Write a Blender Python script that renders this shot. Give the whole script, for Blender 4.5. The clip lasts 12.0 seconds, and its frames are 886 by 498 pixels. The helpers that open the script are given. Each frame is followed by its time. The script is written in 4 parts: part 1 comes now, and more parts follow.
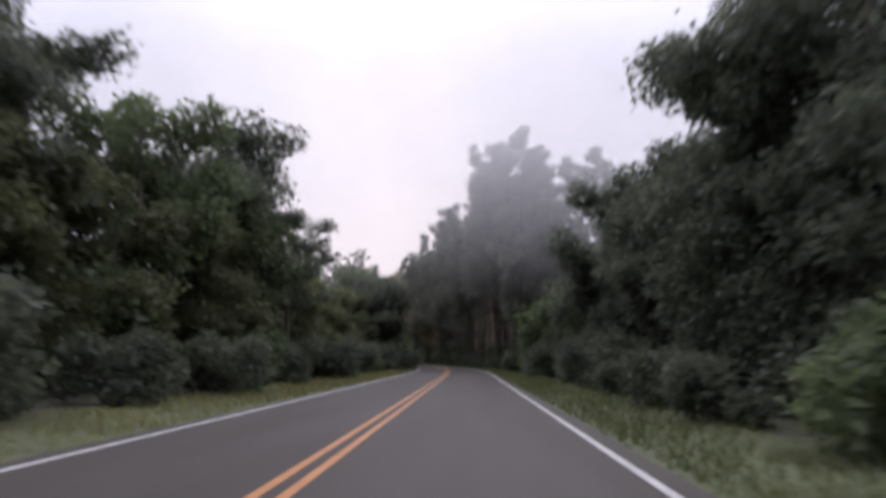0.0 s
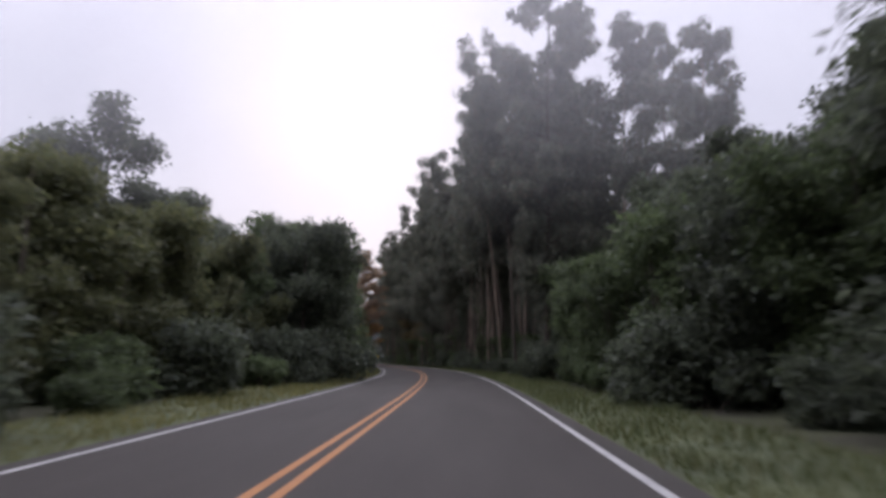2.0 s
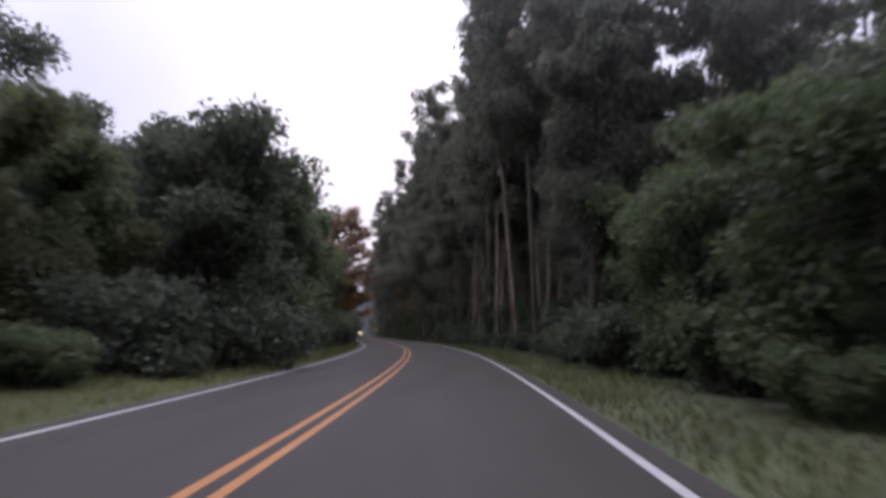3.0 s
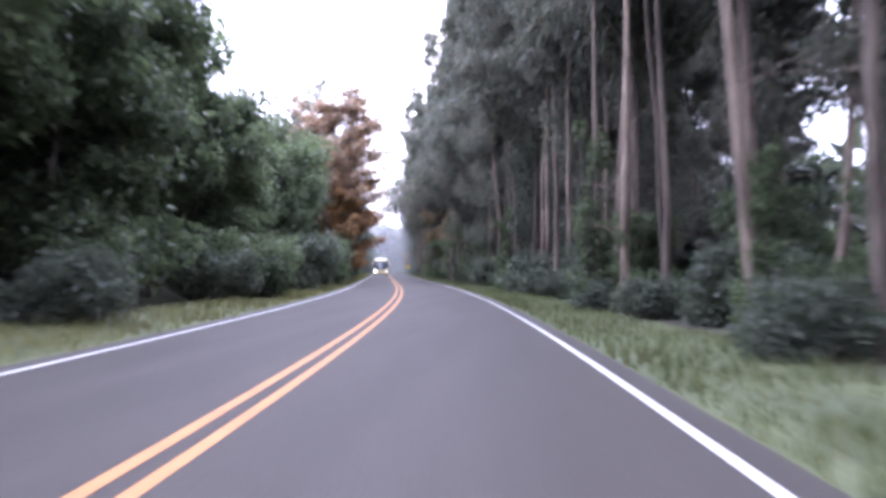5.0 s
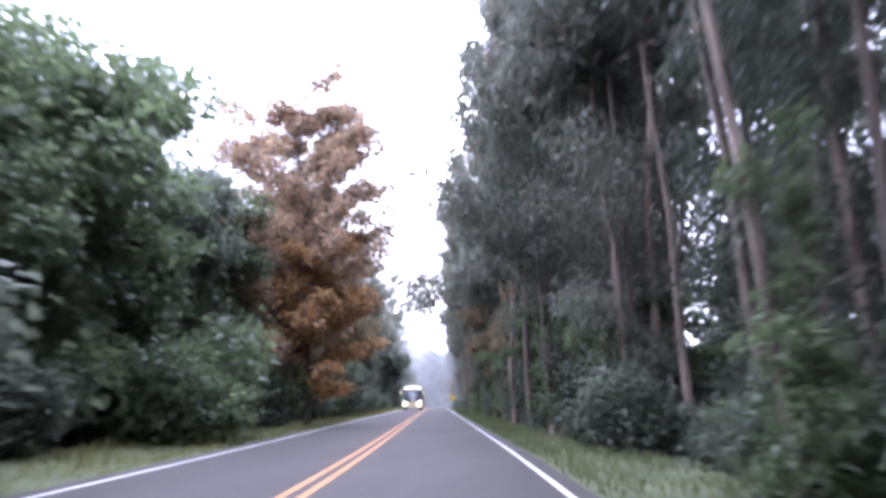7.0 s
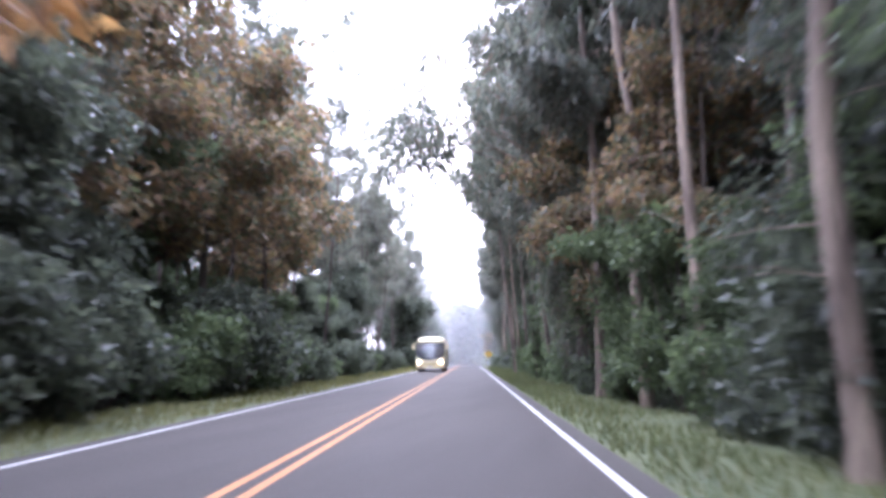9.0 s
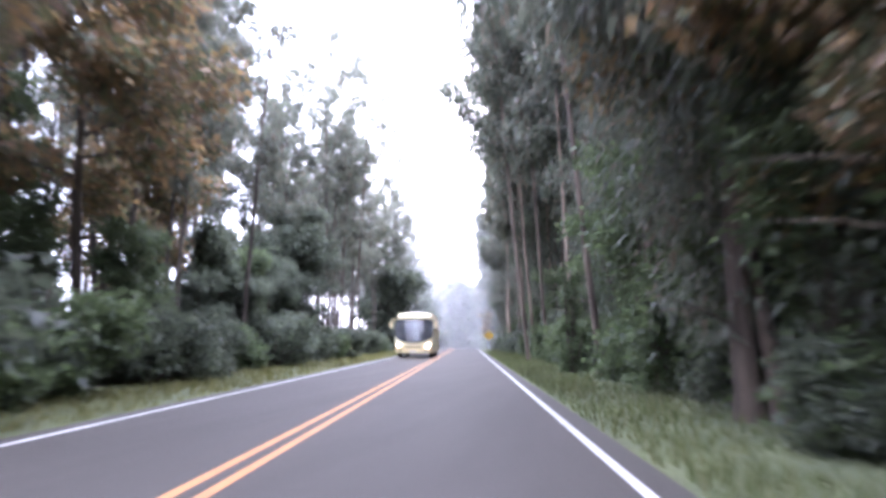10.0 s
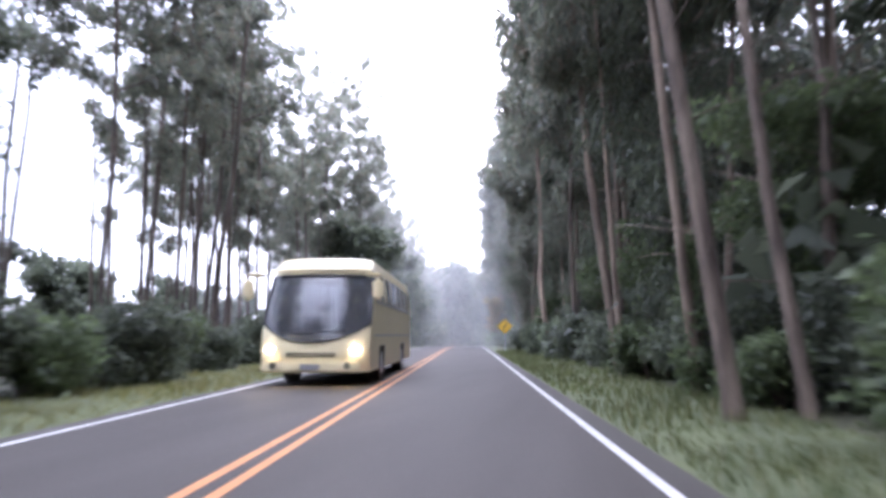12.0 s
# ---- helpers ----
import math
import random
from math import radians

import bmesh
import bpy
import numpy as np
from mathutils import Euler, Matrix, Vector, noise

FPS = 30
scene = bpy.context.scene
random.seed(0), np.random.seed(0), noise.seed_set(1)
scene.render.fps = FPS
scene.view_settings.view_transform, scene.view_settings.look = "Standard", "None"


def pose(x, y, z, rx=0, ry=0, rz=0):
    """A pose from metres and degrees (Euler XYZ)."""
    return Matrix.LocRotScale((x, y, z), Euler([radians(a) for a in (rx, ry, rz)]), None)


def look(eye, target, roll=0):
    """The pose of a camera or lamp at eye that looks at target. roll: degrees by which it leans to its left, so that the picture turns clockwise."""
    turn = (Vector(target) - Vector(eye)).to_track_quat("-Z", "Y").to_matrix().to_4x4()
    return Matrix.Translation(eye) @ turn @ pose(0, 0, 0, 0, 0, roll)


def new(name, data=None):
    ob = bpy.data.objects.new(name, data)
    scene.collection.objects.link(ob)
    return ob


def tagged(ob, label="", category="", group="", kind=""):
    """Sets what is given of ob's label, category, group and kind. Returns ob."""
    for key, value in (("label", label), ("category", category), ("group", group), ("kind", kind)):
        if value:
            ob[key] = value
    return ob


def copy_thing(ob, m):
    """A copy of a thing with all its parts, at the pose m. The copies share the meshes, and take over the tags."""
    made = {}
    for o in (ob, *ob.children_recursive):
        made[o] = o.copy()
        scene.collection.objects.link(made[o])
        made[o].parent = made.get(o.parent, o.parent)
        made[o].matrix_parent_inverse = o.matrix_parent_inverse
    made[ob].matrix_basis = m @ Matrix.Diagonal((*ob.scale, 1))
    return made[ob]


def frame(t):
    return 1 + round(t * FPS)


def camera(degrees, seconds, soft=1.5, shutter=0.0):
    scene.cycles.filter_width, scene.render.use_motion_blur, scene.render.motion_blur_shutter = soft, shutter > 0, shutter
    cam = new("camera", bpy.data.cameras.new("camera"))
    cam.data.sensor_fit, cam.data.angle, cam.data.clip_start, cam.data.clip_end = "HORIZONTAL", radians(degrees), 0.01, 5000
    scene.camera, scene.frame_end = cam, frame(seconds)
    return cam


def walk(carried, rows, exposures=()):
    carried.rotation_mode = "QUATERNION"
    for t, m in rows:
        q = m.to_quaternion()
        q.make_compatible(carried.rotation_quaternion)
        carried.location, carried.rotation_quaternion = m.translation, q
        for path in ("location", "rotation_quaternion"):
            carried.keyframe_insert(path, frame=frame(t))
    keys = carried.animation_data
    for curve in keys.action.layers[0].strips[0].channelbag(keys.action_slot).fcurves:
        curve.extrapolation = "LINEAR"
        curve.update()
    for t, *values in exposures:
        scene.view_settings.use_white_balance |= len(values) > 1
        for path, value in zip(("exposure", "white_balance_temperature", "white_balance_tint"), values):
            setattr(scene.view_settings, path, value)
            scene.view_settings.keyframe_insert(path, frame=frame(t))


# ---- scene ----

# ============ the road's line: arc length s along the driven lane, metres ============
SPEED = 14.0                       # metres a second
BEND_IN, BEND_OUT, BEND = 38.5, 122.7, radians(11.42)   # one left-hand bend
H_EYE = 1.15
YELLOW, EDGE_R, EDGE_L = -1.85, 1.61, -4.85            # lines, beside the driven line


def heading(s):
    u = min(max((s - BEND_IN) / (BEND_OUT - BEND_IN), 0.0), 1.0)
    v = min(max((s - 285.0) / 80.0, 0.0), 1.0)
    return BEND * u * u * (3 - 2 * u) - radians(55.0) * v * v


_S0, _DS = -60.0, 0.5
_line = [(0.0, _S0)]
for _i in range(1400):
    _a = heading(_S0 + (_i + 0.5) * _DS)
    _line.append((_line[-1][0] - math.sin(_a) * _DS, _line[-1][1] + math.cos(_a) * _DS))


def rise(s):
    """Height of the road: flat, then falling away over a crest."""
    return -max(0.0, s - 215.0) ** 2 / 5200.0 if s < 300 else -1.389 - (s - 300) * 0.0327


def at(s, side=0.0, up=0.0):
    """A place beside the driven line: side metres to the right of it, up metres over the road."""
    u = (s - _S0) / _DS
    i = min(max(int(u), 0), len(_line) - 2)
    f = u - i
    x = _line[i][0] + (_line[i + 1][0] - _line[i][0]) * f
    y = _line[i][1] + (_line[i + 1][1] - _line[i][1]) * f
    a = heading(s)
    return Vector((x + math.cos(a) * side, y + math.sin(a) * side, rise(s) + up))


# ============ camera ============
cam = camera(70.0, 12.0, soft=3.5, shutter=0.45)
# seconds; yaw against the lane, pitch, roll, in degrees; drift to the right in the lane, metres
WAY = (
    (0.0, 2.28, 9.88, -0.60, -0.18), (0.5, 3.00, 5.15, -0.27, -0.20), (1.0, 2.14, 6.32, -0.15, -0.18), (1.5, 2.46, 9.68, -0.10, -0.15),
    (2.0, 1.62, 9.83, 0.08, -0.15), (2.5, 1.64, 8.11, 0.11, -0.01), (2.7, 1.70, 7.90, 0.00, 0.00), (3.5, 1.90, 6.60, -0.40, 0.00),
    (4.3, 2.00, 5.60, -0.80, -0.02), (4.5, 2.04, 3.81, -0.87, -0.02), (5.0, 2.46, 1.90, -0.74, -0.05), (5.5, 2.49, 0.76, -0.84, -0.13),
    (6.0, 2.93, 0.43, -0.79, -0.09), (6.5, 2.45, 8.11, -0.66, -0.09), (7.0, 1.79, 13.55, -0.56, 0.15), (7.5, 1.86, 10.93, 0.12, 0.21),
    (7.7, 1.90, 6.90, 0.00, 0.20), (8.5, 2.20, 8.40, 0.00, 0.20), (9.3, 2.60, 10.20, 0.10, 0.19), (9.5, 2.72, 9.02, 0.19, 0.18),
    (10.0, 2.23, 8.25, -0.13, 0.25), (10.5, 2.57, 7.51, -0.15, 0.20), (11.0, 3.28, 7.26, 0.08, 0.12), (11.5, 2.75, 6.42, 0.24, -0.01),
    (12.0, 2.30, 7.78, 0.15, 0.13),
)


def eye_pose(t, yaw, pitch, roll, drift):
    p = at(SPEED * t, drift, H_EYE)
    return pose(p.x, p.y, p.z, 90 + pitch, roll, math.degrees(heading(SPEED * t)) + yaw)


walk(cam, [(t, eye_pose(t, *r)) for t, *r in WAY],
     exposures=((0.0, 0.05, 5900, 22), (0.6, -0.05, 5900, 22), (1.5, 0.08, 5850, 22), (2.7, 0.0, 5800, 24), (4.3, 2.32, 5200, 30), (6.0, 2.38, 5200, 28), (6.6, 2.62, 5150, 28), (7.1, 2.55, 5150, 28), (7.7, 2.2, 5150, 27),
                (9.3, 2.97, 5250, 27), (11.0, 2.80, 5300, 23), (12.0, 2.4, 5350, 23)))

# ============ world and sun: bright overcast ============
world = bpy.data.worlds.new("overcast_sky")
scene.world = world
world.use_nodes = True
wn, wl = world.node_tree.nodes, world.node_tree.links
wn.clear()
sky = wn.new("ShaderNodeTexSky")
sky.sky_type, sky.sun_disc = "NISHITA", False
sky.sun_elevation, sky.sun_rotation = radians(22), radians(-8)
sky.air_density, sky.dust_density = 1.0, 3.0
tc = wn.new("ShaderNodeTexCoord")
noi = wn.new("ShaderNodeTexNoise")
noi.inputs["Scale"].default_value, noi.inputs["Detail"].default_value = 2.2, 5.0
wl.new(tc.outputs["Generated"], noi.inputs["Vector"])
ramp = wn.new("ShaderNodeValToRGB")
ramp.color_ramp.elements[0].position, ramp.color_ramp.elements[0].color = 0.30, (0.80, 0.80, 0.85, 1)
ramp.color_ramp.elements[1].position, ramp.color_ramp.elements[1].color = 0.62, (1.0, 0.985, 1.0, 1)
wl.new(noi.outputs["Fac"], ramp.inputs["Fac"])
gain = wn.new("ShaderNodeMix")
gain.data_type = "RGBA"
gain.blend_type = "MIX"
gain.inputs["Factor"].default_value = 0.90
skyg = wn.new("ShaderNodeVectorMath")
skyg.operation = "SCALE"
skyg.inputs["Scale"].default_value = 0.10
wl.new(sky.outputs["Color"], skyg.inputs[0])
wl.new(skyg.outputs["Vector"], gain.inputs["A"])
wl.new(ramp.outputs["Color"], gain.inputs["B"])
# an overcast sky is brightest overhead
sep = wn.new("ShaderNodeSeparateXYZ")
wl.new(tc.outputs["Generated"], sep.inputs[0])
up = wn.new("ShaderNodeMath")
up.operation, up.use_clamp = "MAXIMUM", False
up.inputs[1].default_value = 0.0
wl.new(sep.outputs["Z"], up.inputs[0])
pw = wn.new("ShaderNodeMath")
pw.operation = "POWER"
pw.inputs[1].default_value = 3.0
wl.new(up.outputs[0], pw.inputs[0])
amp = wn.new("ShaderNodeMath")
amp.operation = "MULTIPLY_ADD"
amp.inputs[1].default_value, amp.inputs[2].default_value = 2.9, 0.70
wl.new(pw.outputs[0], amp.inputs[0])
bg = wn.new("ShaderNodeBackground")
wl.new(amp.outputs[0], bg.inputs["Strength"])
out = wn.new("ShaderNodeOutputWorld")
wl.new(gain.outputs["Result"], bg.inputs["Color"])
wl.new(bg.outputs["Background"], out.inputs["Surface"])

sun_data = bpy.data.lights.new("sun", "SUN")
sun_data.energy, sun_data.angle, sun_data.color = 0.8, radians(20), (1.0, 0.96, 0.9)
sun = new("sun", sun_data)
sun.matrix_world = look((0, 0, 60), Vector((0, 0, 60)) + Vector((-0.14, -1.0, -0.45)))

# ============ materials ============


def material(name, rough=0.8, metal=0.0):
    m = bpy.data.materials.new(name)
    m.use_nodes = True
    n, l = m.node_tree.nodes, m.node_tree.links
    b = n["Principled BSDF"]
    b.inputs["Roughness"].default_value, b.inputs["Metallic"].default_value = rough, metal
    return m, n, l, b


def mottled(name, a, b, c=None, scale=3.0, fine=40.0, rough=0.8, bump=0.2, dist=0.02, stretch=(1, 1, 1), metal=0.0):
    """Two colours mixed by large noise, broken by a fine one, with relief."""
    m, n, l, p = material(name, rough, metal)
    t = n.new("ShaderNodeTexCoord")
    mp = n.new("ShaderNodeMapping")
    mp.inputs["Scale"].default_value = stretch
    l.new(t.outputs["Object"], mp.inputs["Vector"])
    n1, n2 = n.new("ShaderNodeTexNoise"), n.new("ShaderNodeTexNoise")
    for q, sc in ((n1, scale), (n2, fine)):
        q.inputs["Scale"].default_value, q.inputs["Detail"].default_value = sc, 5.0
        l.new(mp.outputs["Vector"], q.inputs["Vector"])
    r = n.new("ShaderNodeValToRGB")
    e = r.color_ramp.elements
    e[0].position, e[0].color = 0.33, (*a, 1)
    e[1].position, e[1].color = 0.68, (*b, 1)
    l.new(n1.outputs["Fac"], r.inputs["Fac"])
    mix = n.new("ShaderNodeMix")
    mix.data_type, mix.blend_type = "RGBA", "MIX"
    cc = c or tuple(0.5 * v for v in a)
    mix.inputs["B"].default_value = (*cc, 1)
    r2 = n.new("ShaderNodeValToRGB")
    r2.color_ramp.elements[0].position, r2.color_ramp.elements[1].position = 0.5, 0.75
    r2.color_ramp.elements[1].color = (0.6, 0.6, 0.6, 1)
    l.new(n2.outputs["Fac"], r2.inputs["Fac"])
    l.new(r2.outputs["Color"], mix.inputs["Factor"])
    l.new(r.outputs["Color"], mix.inputs["A"])
    l.new(mix.outputs["Result"], p.inputs["Base Color"])
    if bump:
        bp = n.new("ShaderNodeBump")
        bp.inputs["Strength"].default_value, bp.inputs["Distance"].default_value = bump, dist
        l.new(n2.outputs["Fac"], bp.inputs["Height"])
        l.new(bp.outputs["Normal"], p.inputs["Normal"])
    return m


def foliage(name, cols, rough=0.55, through_light=0.35, big=0.35):
    """Leaves: each one takes its own shade; whole boughs drift in tone; some light comes through."""
    m, n, l, p = material(name, rough)
    g = n.new("ShaderNodeNewGeometry")
    r = n.new("ShaderNodeValToRGB")
    e = r.color_ramp.elements
    for k, c in enumerate(cols):
        q = e[0] if k == 0 else e[len(e) - 1] if k == len(cols) - 1 else e.new(k / (len(cols) - 1))
        q.position, q.color = k / (len(cols) - 1), (*c, 1)
    l.new(g.outputs["Random Per Island"], r.inputs["Fac"])
    t = n.new("ShaderNodeTexCoord")
    nz = n.new("ShaderNodeTexNoise")
    nz.inputs["Scale"].default_value = big
    l.new(t.outputs["Object"], nz.inputs["Vector"])
    oi = n.new("ShaderNodeObjectInfo")
    ad = n.new("ShaderNodeMath")
    ad.operation = "MULTIPLY_ADD"
    ad.inputs[1].default_value, ad.inputs[2].default_value = 0.35, 0.35
    l.new(oi.outputs["Random"], ad.inputs[0])
    ad2 = n.new("ShaderNodeMath")
    ad2.operation = "ADD"
    l.new(ad.outputs[0], ad2.inputs[0])
    l.new(nz.outputs["Fac"], ad2.inputs[1])
    hs = n.new("ShaderNodeHueSaturation")
    l.new(r.outputs["Color"], hs.inputs["Color"])
    l.new(ad2.outputs[0], hs.inputs["Value"])
    l.new(hs.outputs["Color"], p.inputs["Base Color"])
    tr = n.new("ShaderNodeBsdfTranslucent")
    l.new(hs.outputs["Color"], tr.inputs["Color"])
    mx = n.new("ShaderNodeMixShader")
    mx.inputs["Fac"].default_value = through_light
    l.new(p.outputs[0], mx.inputs[1])
    l.new(tr.outputs[0], mx.inputs[2])
    l.new(mx.outputs[0], n["Material Output"].inputs["Surface"])
    return m


ASPHALT = mottled("asphalt", (0.036, 0.031, 0.0255), (0.047, 0.041, 0.0345), (0.024, 0.021, 0.018), 1.1, 60, 0.75, 0.35, 0.01, (1, 0.12, 1))
ASPHALT.node_tree.nodes["Principled BSDF"].inputs["Specular IOR Level"].default_value = 0.22
YELLOW_PAINT = mottled("yellow_road_paint", (0.29, 0.115, 0.030), (0.36, 0.150, 0.040), (0.20, 0.11, 0.05), 2.0, 30, 0.7, 0.2, 0.004)
WHITE_PAINT = mottled("white_road_paint", (0.30, 0.29, 0.275), (0.40, 0.385, 0.36), (0.14, 0.135, 0.13), 2.0, 30, 0.7, 0.2, 0.004)
SOIL = mottled("forest_soil", (0.035, 0.030, 0.018), (0.055, 0.060, 0.022), (0.025, 0.018, 0.010), 0.5, 9, 0.95, 0.6, 0.05)
GRASS = foliage("grass_blades", ((0.062, 0.080, 0.028), (0.090, 0.108, 0.034), (0.14, 0.13, 0.055)), 0.6, 0.35, 0.25)
GRASS_DRY = foliage("yellowish_grass_blades", ((0.11, 0.115, 0.036), (0.15, 0.145, 0.045), (0.20, 0.175, 0.07)), 0.6, 0.4, 0.25)
TURF = mottled("verge_turf", (0.050, 0.062, 0.026), (0.080, 0.092, 0.034), (0.060, 0.048, 0.028), 0.7, 12, 0.95, 0.6, 0.04)
LEAF_DARK = foliage("dark_green_leaves", ((0.064, 0.075, 0.052), (0.089, 0.103, 0.066), (0.117, 0.132, 0.080)), 0.5, 0.6)
LEAF_MID = foliage("green_leaves", ((0.074, 0.096, 0.047), (0.096, 0.124, 0.056), (0.128, 0.160, 0.069)), 0.5, 0.6)
LEAF_OLIVE = foliage("olive_green_leaves", ((0.082, 0.092, 0.044), (0.108, 0.116, 0.050), (0.136, 0.138, 0.060), (0.070, 0.084, 0.046)), 0.5, 0.6)
LEAF_EUC = foliage("eucalyptus_leaves", ((0.090, 0.100, 0.074), (0.118, 0.129, 0.092), (0.150, 0.161, 0.111), (0.150, 0.118, 0.084)), 0.45, 0.6)
LEAF_RUST = foliage("rust_brown_leaves", ((0.23, 0.146, 0.088), (0.31, 0.195, 0.105), (0.35, 0.238, 0.130), (0.125, 0.102, 0.078), (0.15, 0.108, 0.074)), 0.7, 0.5)
LEAF_GOLD = foliage("orange_brown_leaves", ((0.36, 0.205, 0.075), (0.44, 0.26, 0.09), (0.28, 0.17, 0.085), (0.16, 0.115, 0.07)), 0.65, 0.55)
LEAF_OCHRE = foliage("ochre_leaves", ((0.20, 0.13, 0.070), (0.27, 0.18, 0.075), (0.10, 0.12, 0.055), (0.18, 0.115, 0.07), (0.08, 0.10, 0.055)), 0.6, 0.5)
BARK_EUC = mottled("smooth_eucalyptus_bark", (0.095, 0.066, 0.048), (0.36, 0.28, 0.205), (0.060, 0.042, 0.032), 3.4, 16, 0.85, 0.9, 0.04, (1, 1, 0.16))
# bark differs from trunk to trunk
bk, bl = BARK_EUC.node_tree.nodes, BARK_EUC.node_tree.links
b_oi, b_gain, b_hs = bk.new("ShaderNodeObjectInfo"), bk.new("ShaderNodeMath"), bk.new("ShaderNodeHueSaturation")
b_gain.operation = "MULTIPLY_ADD"
b_gain.inputs[1].default_value, b_gain.inputs[2].default_value = 0.62, 0.4
b_base = bk["Principled BSDF"].inputs["Base Color"]
bl.new(b_oi.outputs["Random"], b_gain.inputs[0])
bl.new(b_gain.outputs[0], b_hs.inputs["Value"])
bl.new(b_base.links[0].from_socket, b_hs.inputs["Color"])
bl.new(b_hs.outputs["Color"], b_base)
BARK_DARK = mottled("rough_dark_bark", (0.055, 0.042, 0.032), (0.10, 0.078, 0.058), (0.03, 0.024, 0.02), 2.0, 14, 0.9, 0.8, 0.04, (1, 1, 0.3))

# ============ builders ============


def mesh_of(name, verts, faces, mat, smooth=False):
    me = bpy.data.meshes.new(name)
    me.from_pydata([tuple(v) for v in verts], [], faces)
    me.materials.append(mat)
    if smooth:
        me.polygons.foreach_set("use_smooth", [True] * len(me.polygons))
    me.update()
    return me


def part(name, bm, mat, parent, label=""):
    """A bmesh or a mesh as one object under a thing or a part."""
    if isinstance(bm, bmesh.types.BMesh):
        me = bpy.data.meshes.new(name)
        bm.to_mesh(me)
        bm.free()
        me.materials.append(mat)
    else:
        me = bm
    ob = new(name, me)
    ob.parent = parent
    return tagged(ob, label)


def ribbon(name, mat, s0, s1, side0, side1, up0, up1, thick=0.0, step=2.0):
    """A strip along the road from side0 to side1, with a skirt below it where thick."""
    vs, fs = [], []
    n = max(1, int((s1 - s0) / step))
    for i in range(n + 1):
        s = s0 + (s1 - s0) * i / n
        vs += [at(s, side0, up0), at(s, side1, up1), at(s, side0, up0 - thick), at(s, side1, up1 - thick)]
    for i in range(n):
        a = 4 * i
        fs.append((a, a + 1, a + 5, a + 4))
        if thick:
            fs += [(a + 2, a, a + 4, a + 6), (a + 1, a + 3, a + 7, a + 5)]
    if thick:
        fs += [(0, 2, 3, 1), (4 * n, 4 * n + 1, 4 * n + 3, 4 * n + 2)]
    return new(name, mesh_of(name, vs, fs, mat))


def leaf_mesh(name, mat, rng, centres, radii, count, length, width, droop=0.0, shell=0.32, tri=False):
    """Many small leaves about the clump centres; droop 1 hangs them straight down."""
    centres, radii = np.asarray(centres, float), np.asarray(radii, float)
    w = radii.prod(1) ** (2 / 3)
    pick = rng.choice(len(centres), count, p=w / w.sum())
    d = rng.normal(size=(count, 3))
    d /= np.linalg.norm(d, axis=1)[:, None]
    rad = shell + (1 - shell) * rng.random(count) ** 0.6 + rng.normal(0, 0.15, count)
    p = centres[pick] + d * radii[pick] * rad[:, None]
    p[:, 2] = np.maximum(p[:, 2], 0.03)
    ax = rng.normal(size=(count, 3)) + d * 0.7
    ax[:, 2] = ax[:, 2] * (1 - droop) - 2.2 * droop - 0.25
    ax /= np.linalg.norm(ax, axis=1)[:, None]
    sd = np.cross(ax, rng.normal(size=(count, 3)))
    sd /= np.linalg.norm(sd, axis=1)[:, None] + 1e-9
    ln = length * (0.6 + 0.8 * rng.random(count))[:, None]
    wd = width * (0.6 + 0.8 * rng.random(count))[:, None]
    mid = p + ax * ln * 0.45
    nor = np.cross(ax, sd)
    if tri:
        co = np.stack([p - sd * wd * 0.5, p + sd * wd * 0.5, p + ax * ln], 1)
    else:
        co = np.stack([p, mid + sd * wd * 0.5 + nor * wd * 0.15, p + ax * ln - nor * wd * 0.1, mid - sd * wd * 0.5 + nor * wd * 0.15], 1)
    k = co.shape[1]
    me = bpy.data.meshes.new(name)
    me.vertices.add(count * k)
    me.vertices.foreach_set("co", co.reshape(-1).astype(np.float32))
    me.loops.add(count * k)
    me.loops.foreach_set("vertex_index", np.arange(count * k, dtype=np.int32))
    me.polygons.add(count)
    me.polygons.foreach_set("loop_start", np.arange(0, count * k, k, dtype=np.int32))
    me.update(calc_edges=True)
    me.materials.append(mat)
    return me


def limb(verts, faces, pts, rads, sides=7):
    """A tapered tube through pts, added to the lists."""
    base = len(verts)
    for i, (p, r) in enumerate(zip(pts, rads)):
        p = Vector(p)
        q = Vector(pts[min(i + 1, len(pts) - 1)]) - Vector(pts[max(i - 1, 0)])
        q.normalize()
        u = q.cross(Vector((0.3, 1, 0.1))).normalized()
        v = q.cross(u)
        for k in range(sides):
            a = 2 * math.pi * k / sides
            verts.append(p + (u * math.cos(a) + v * math.sin(a)) * r)
    for i in range(len(pts) - 1):
        for k in range(sides):
            a, b = base + i * sides + k, base + i * sides + (k + 1) % sides
            faces.append((a, b, b + sides, a + sides))
    faces.append(tuple(base + (len(pts) - 1) * sides + k for k in range(sides)))


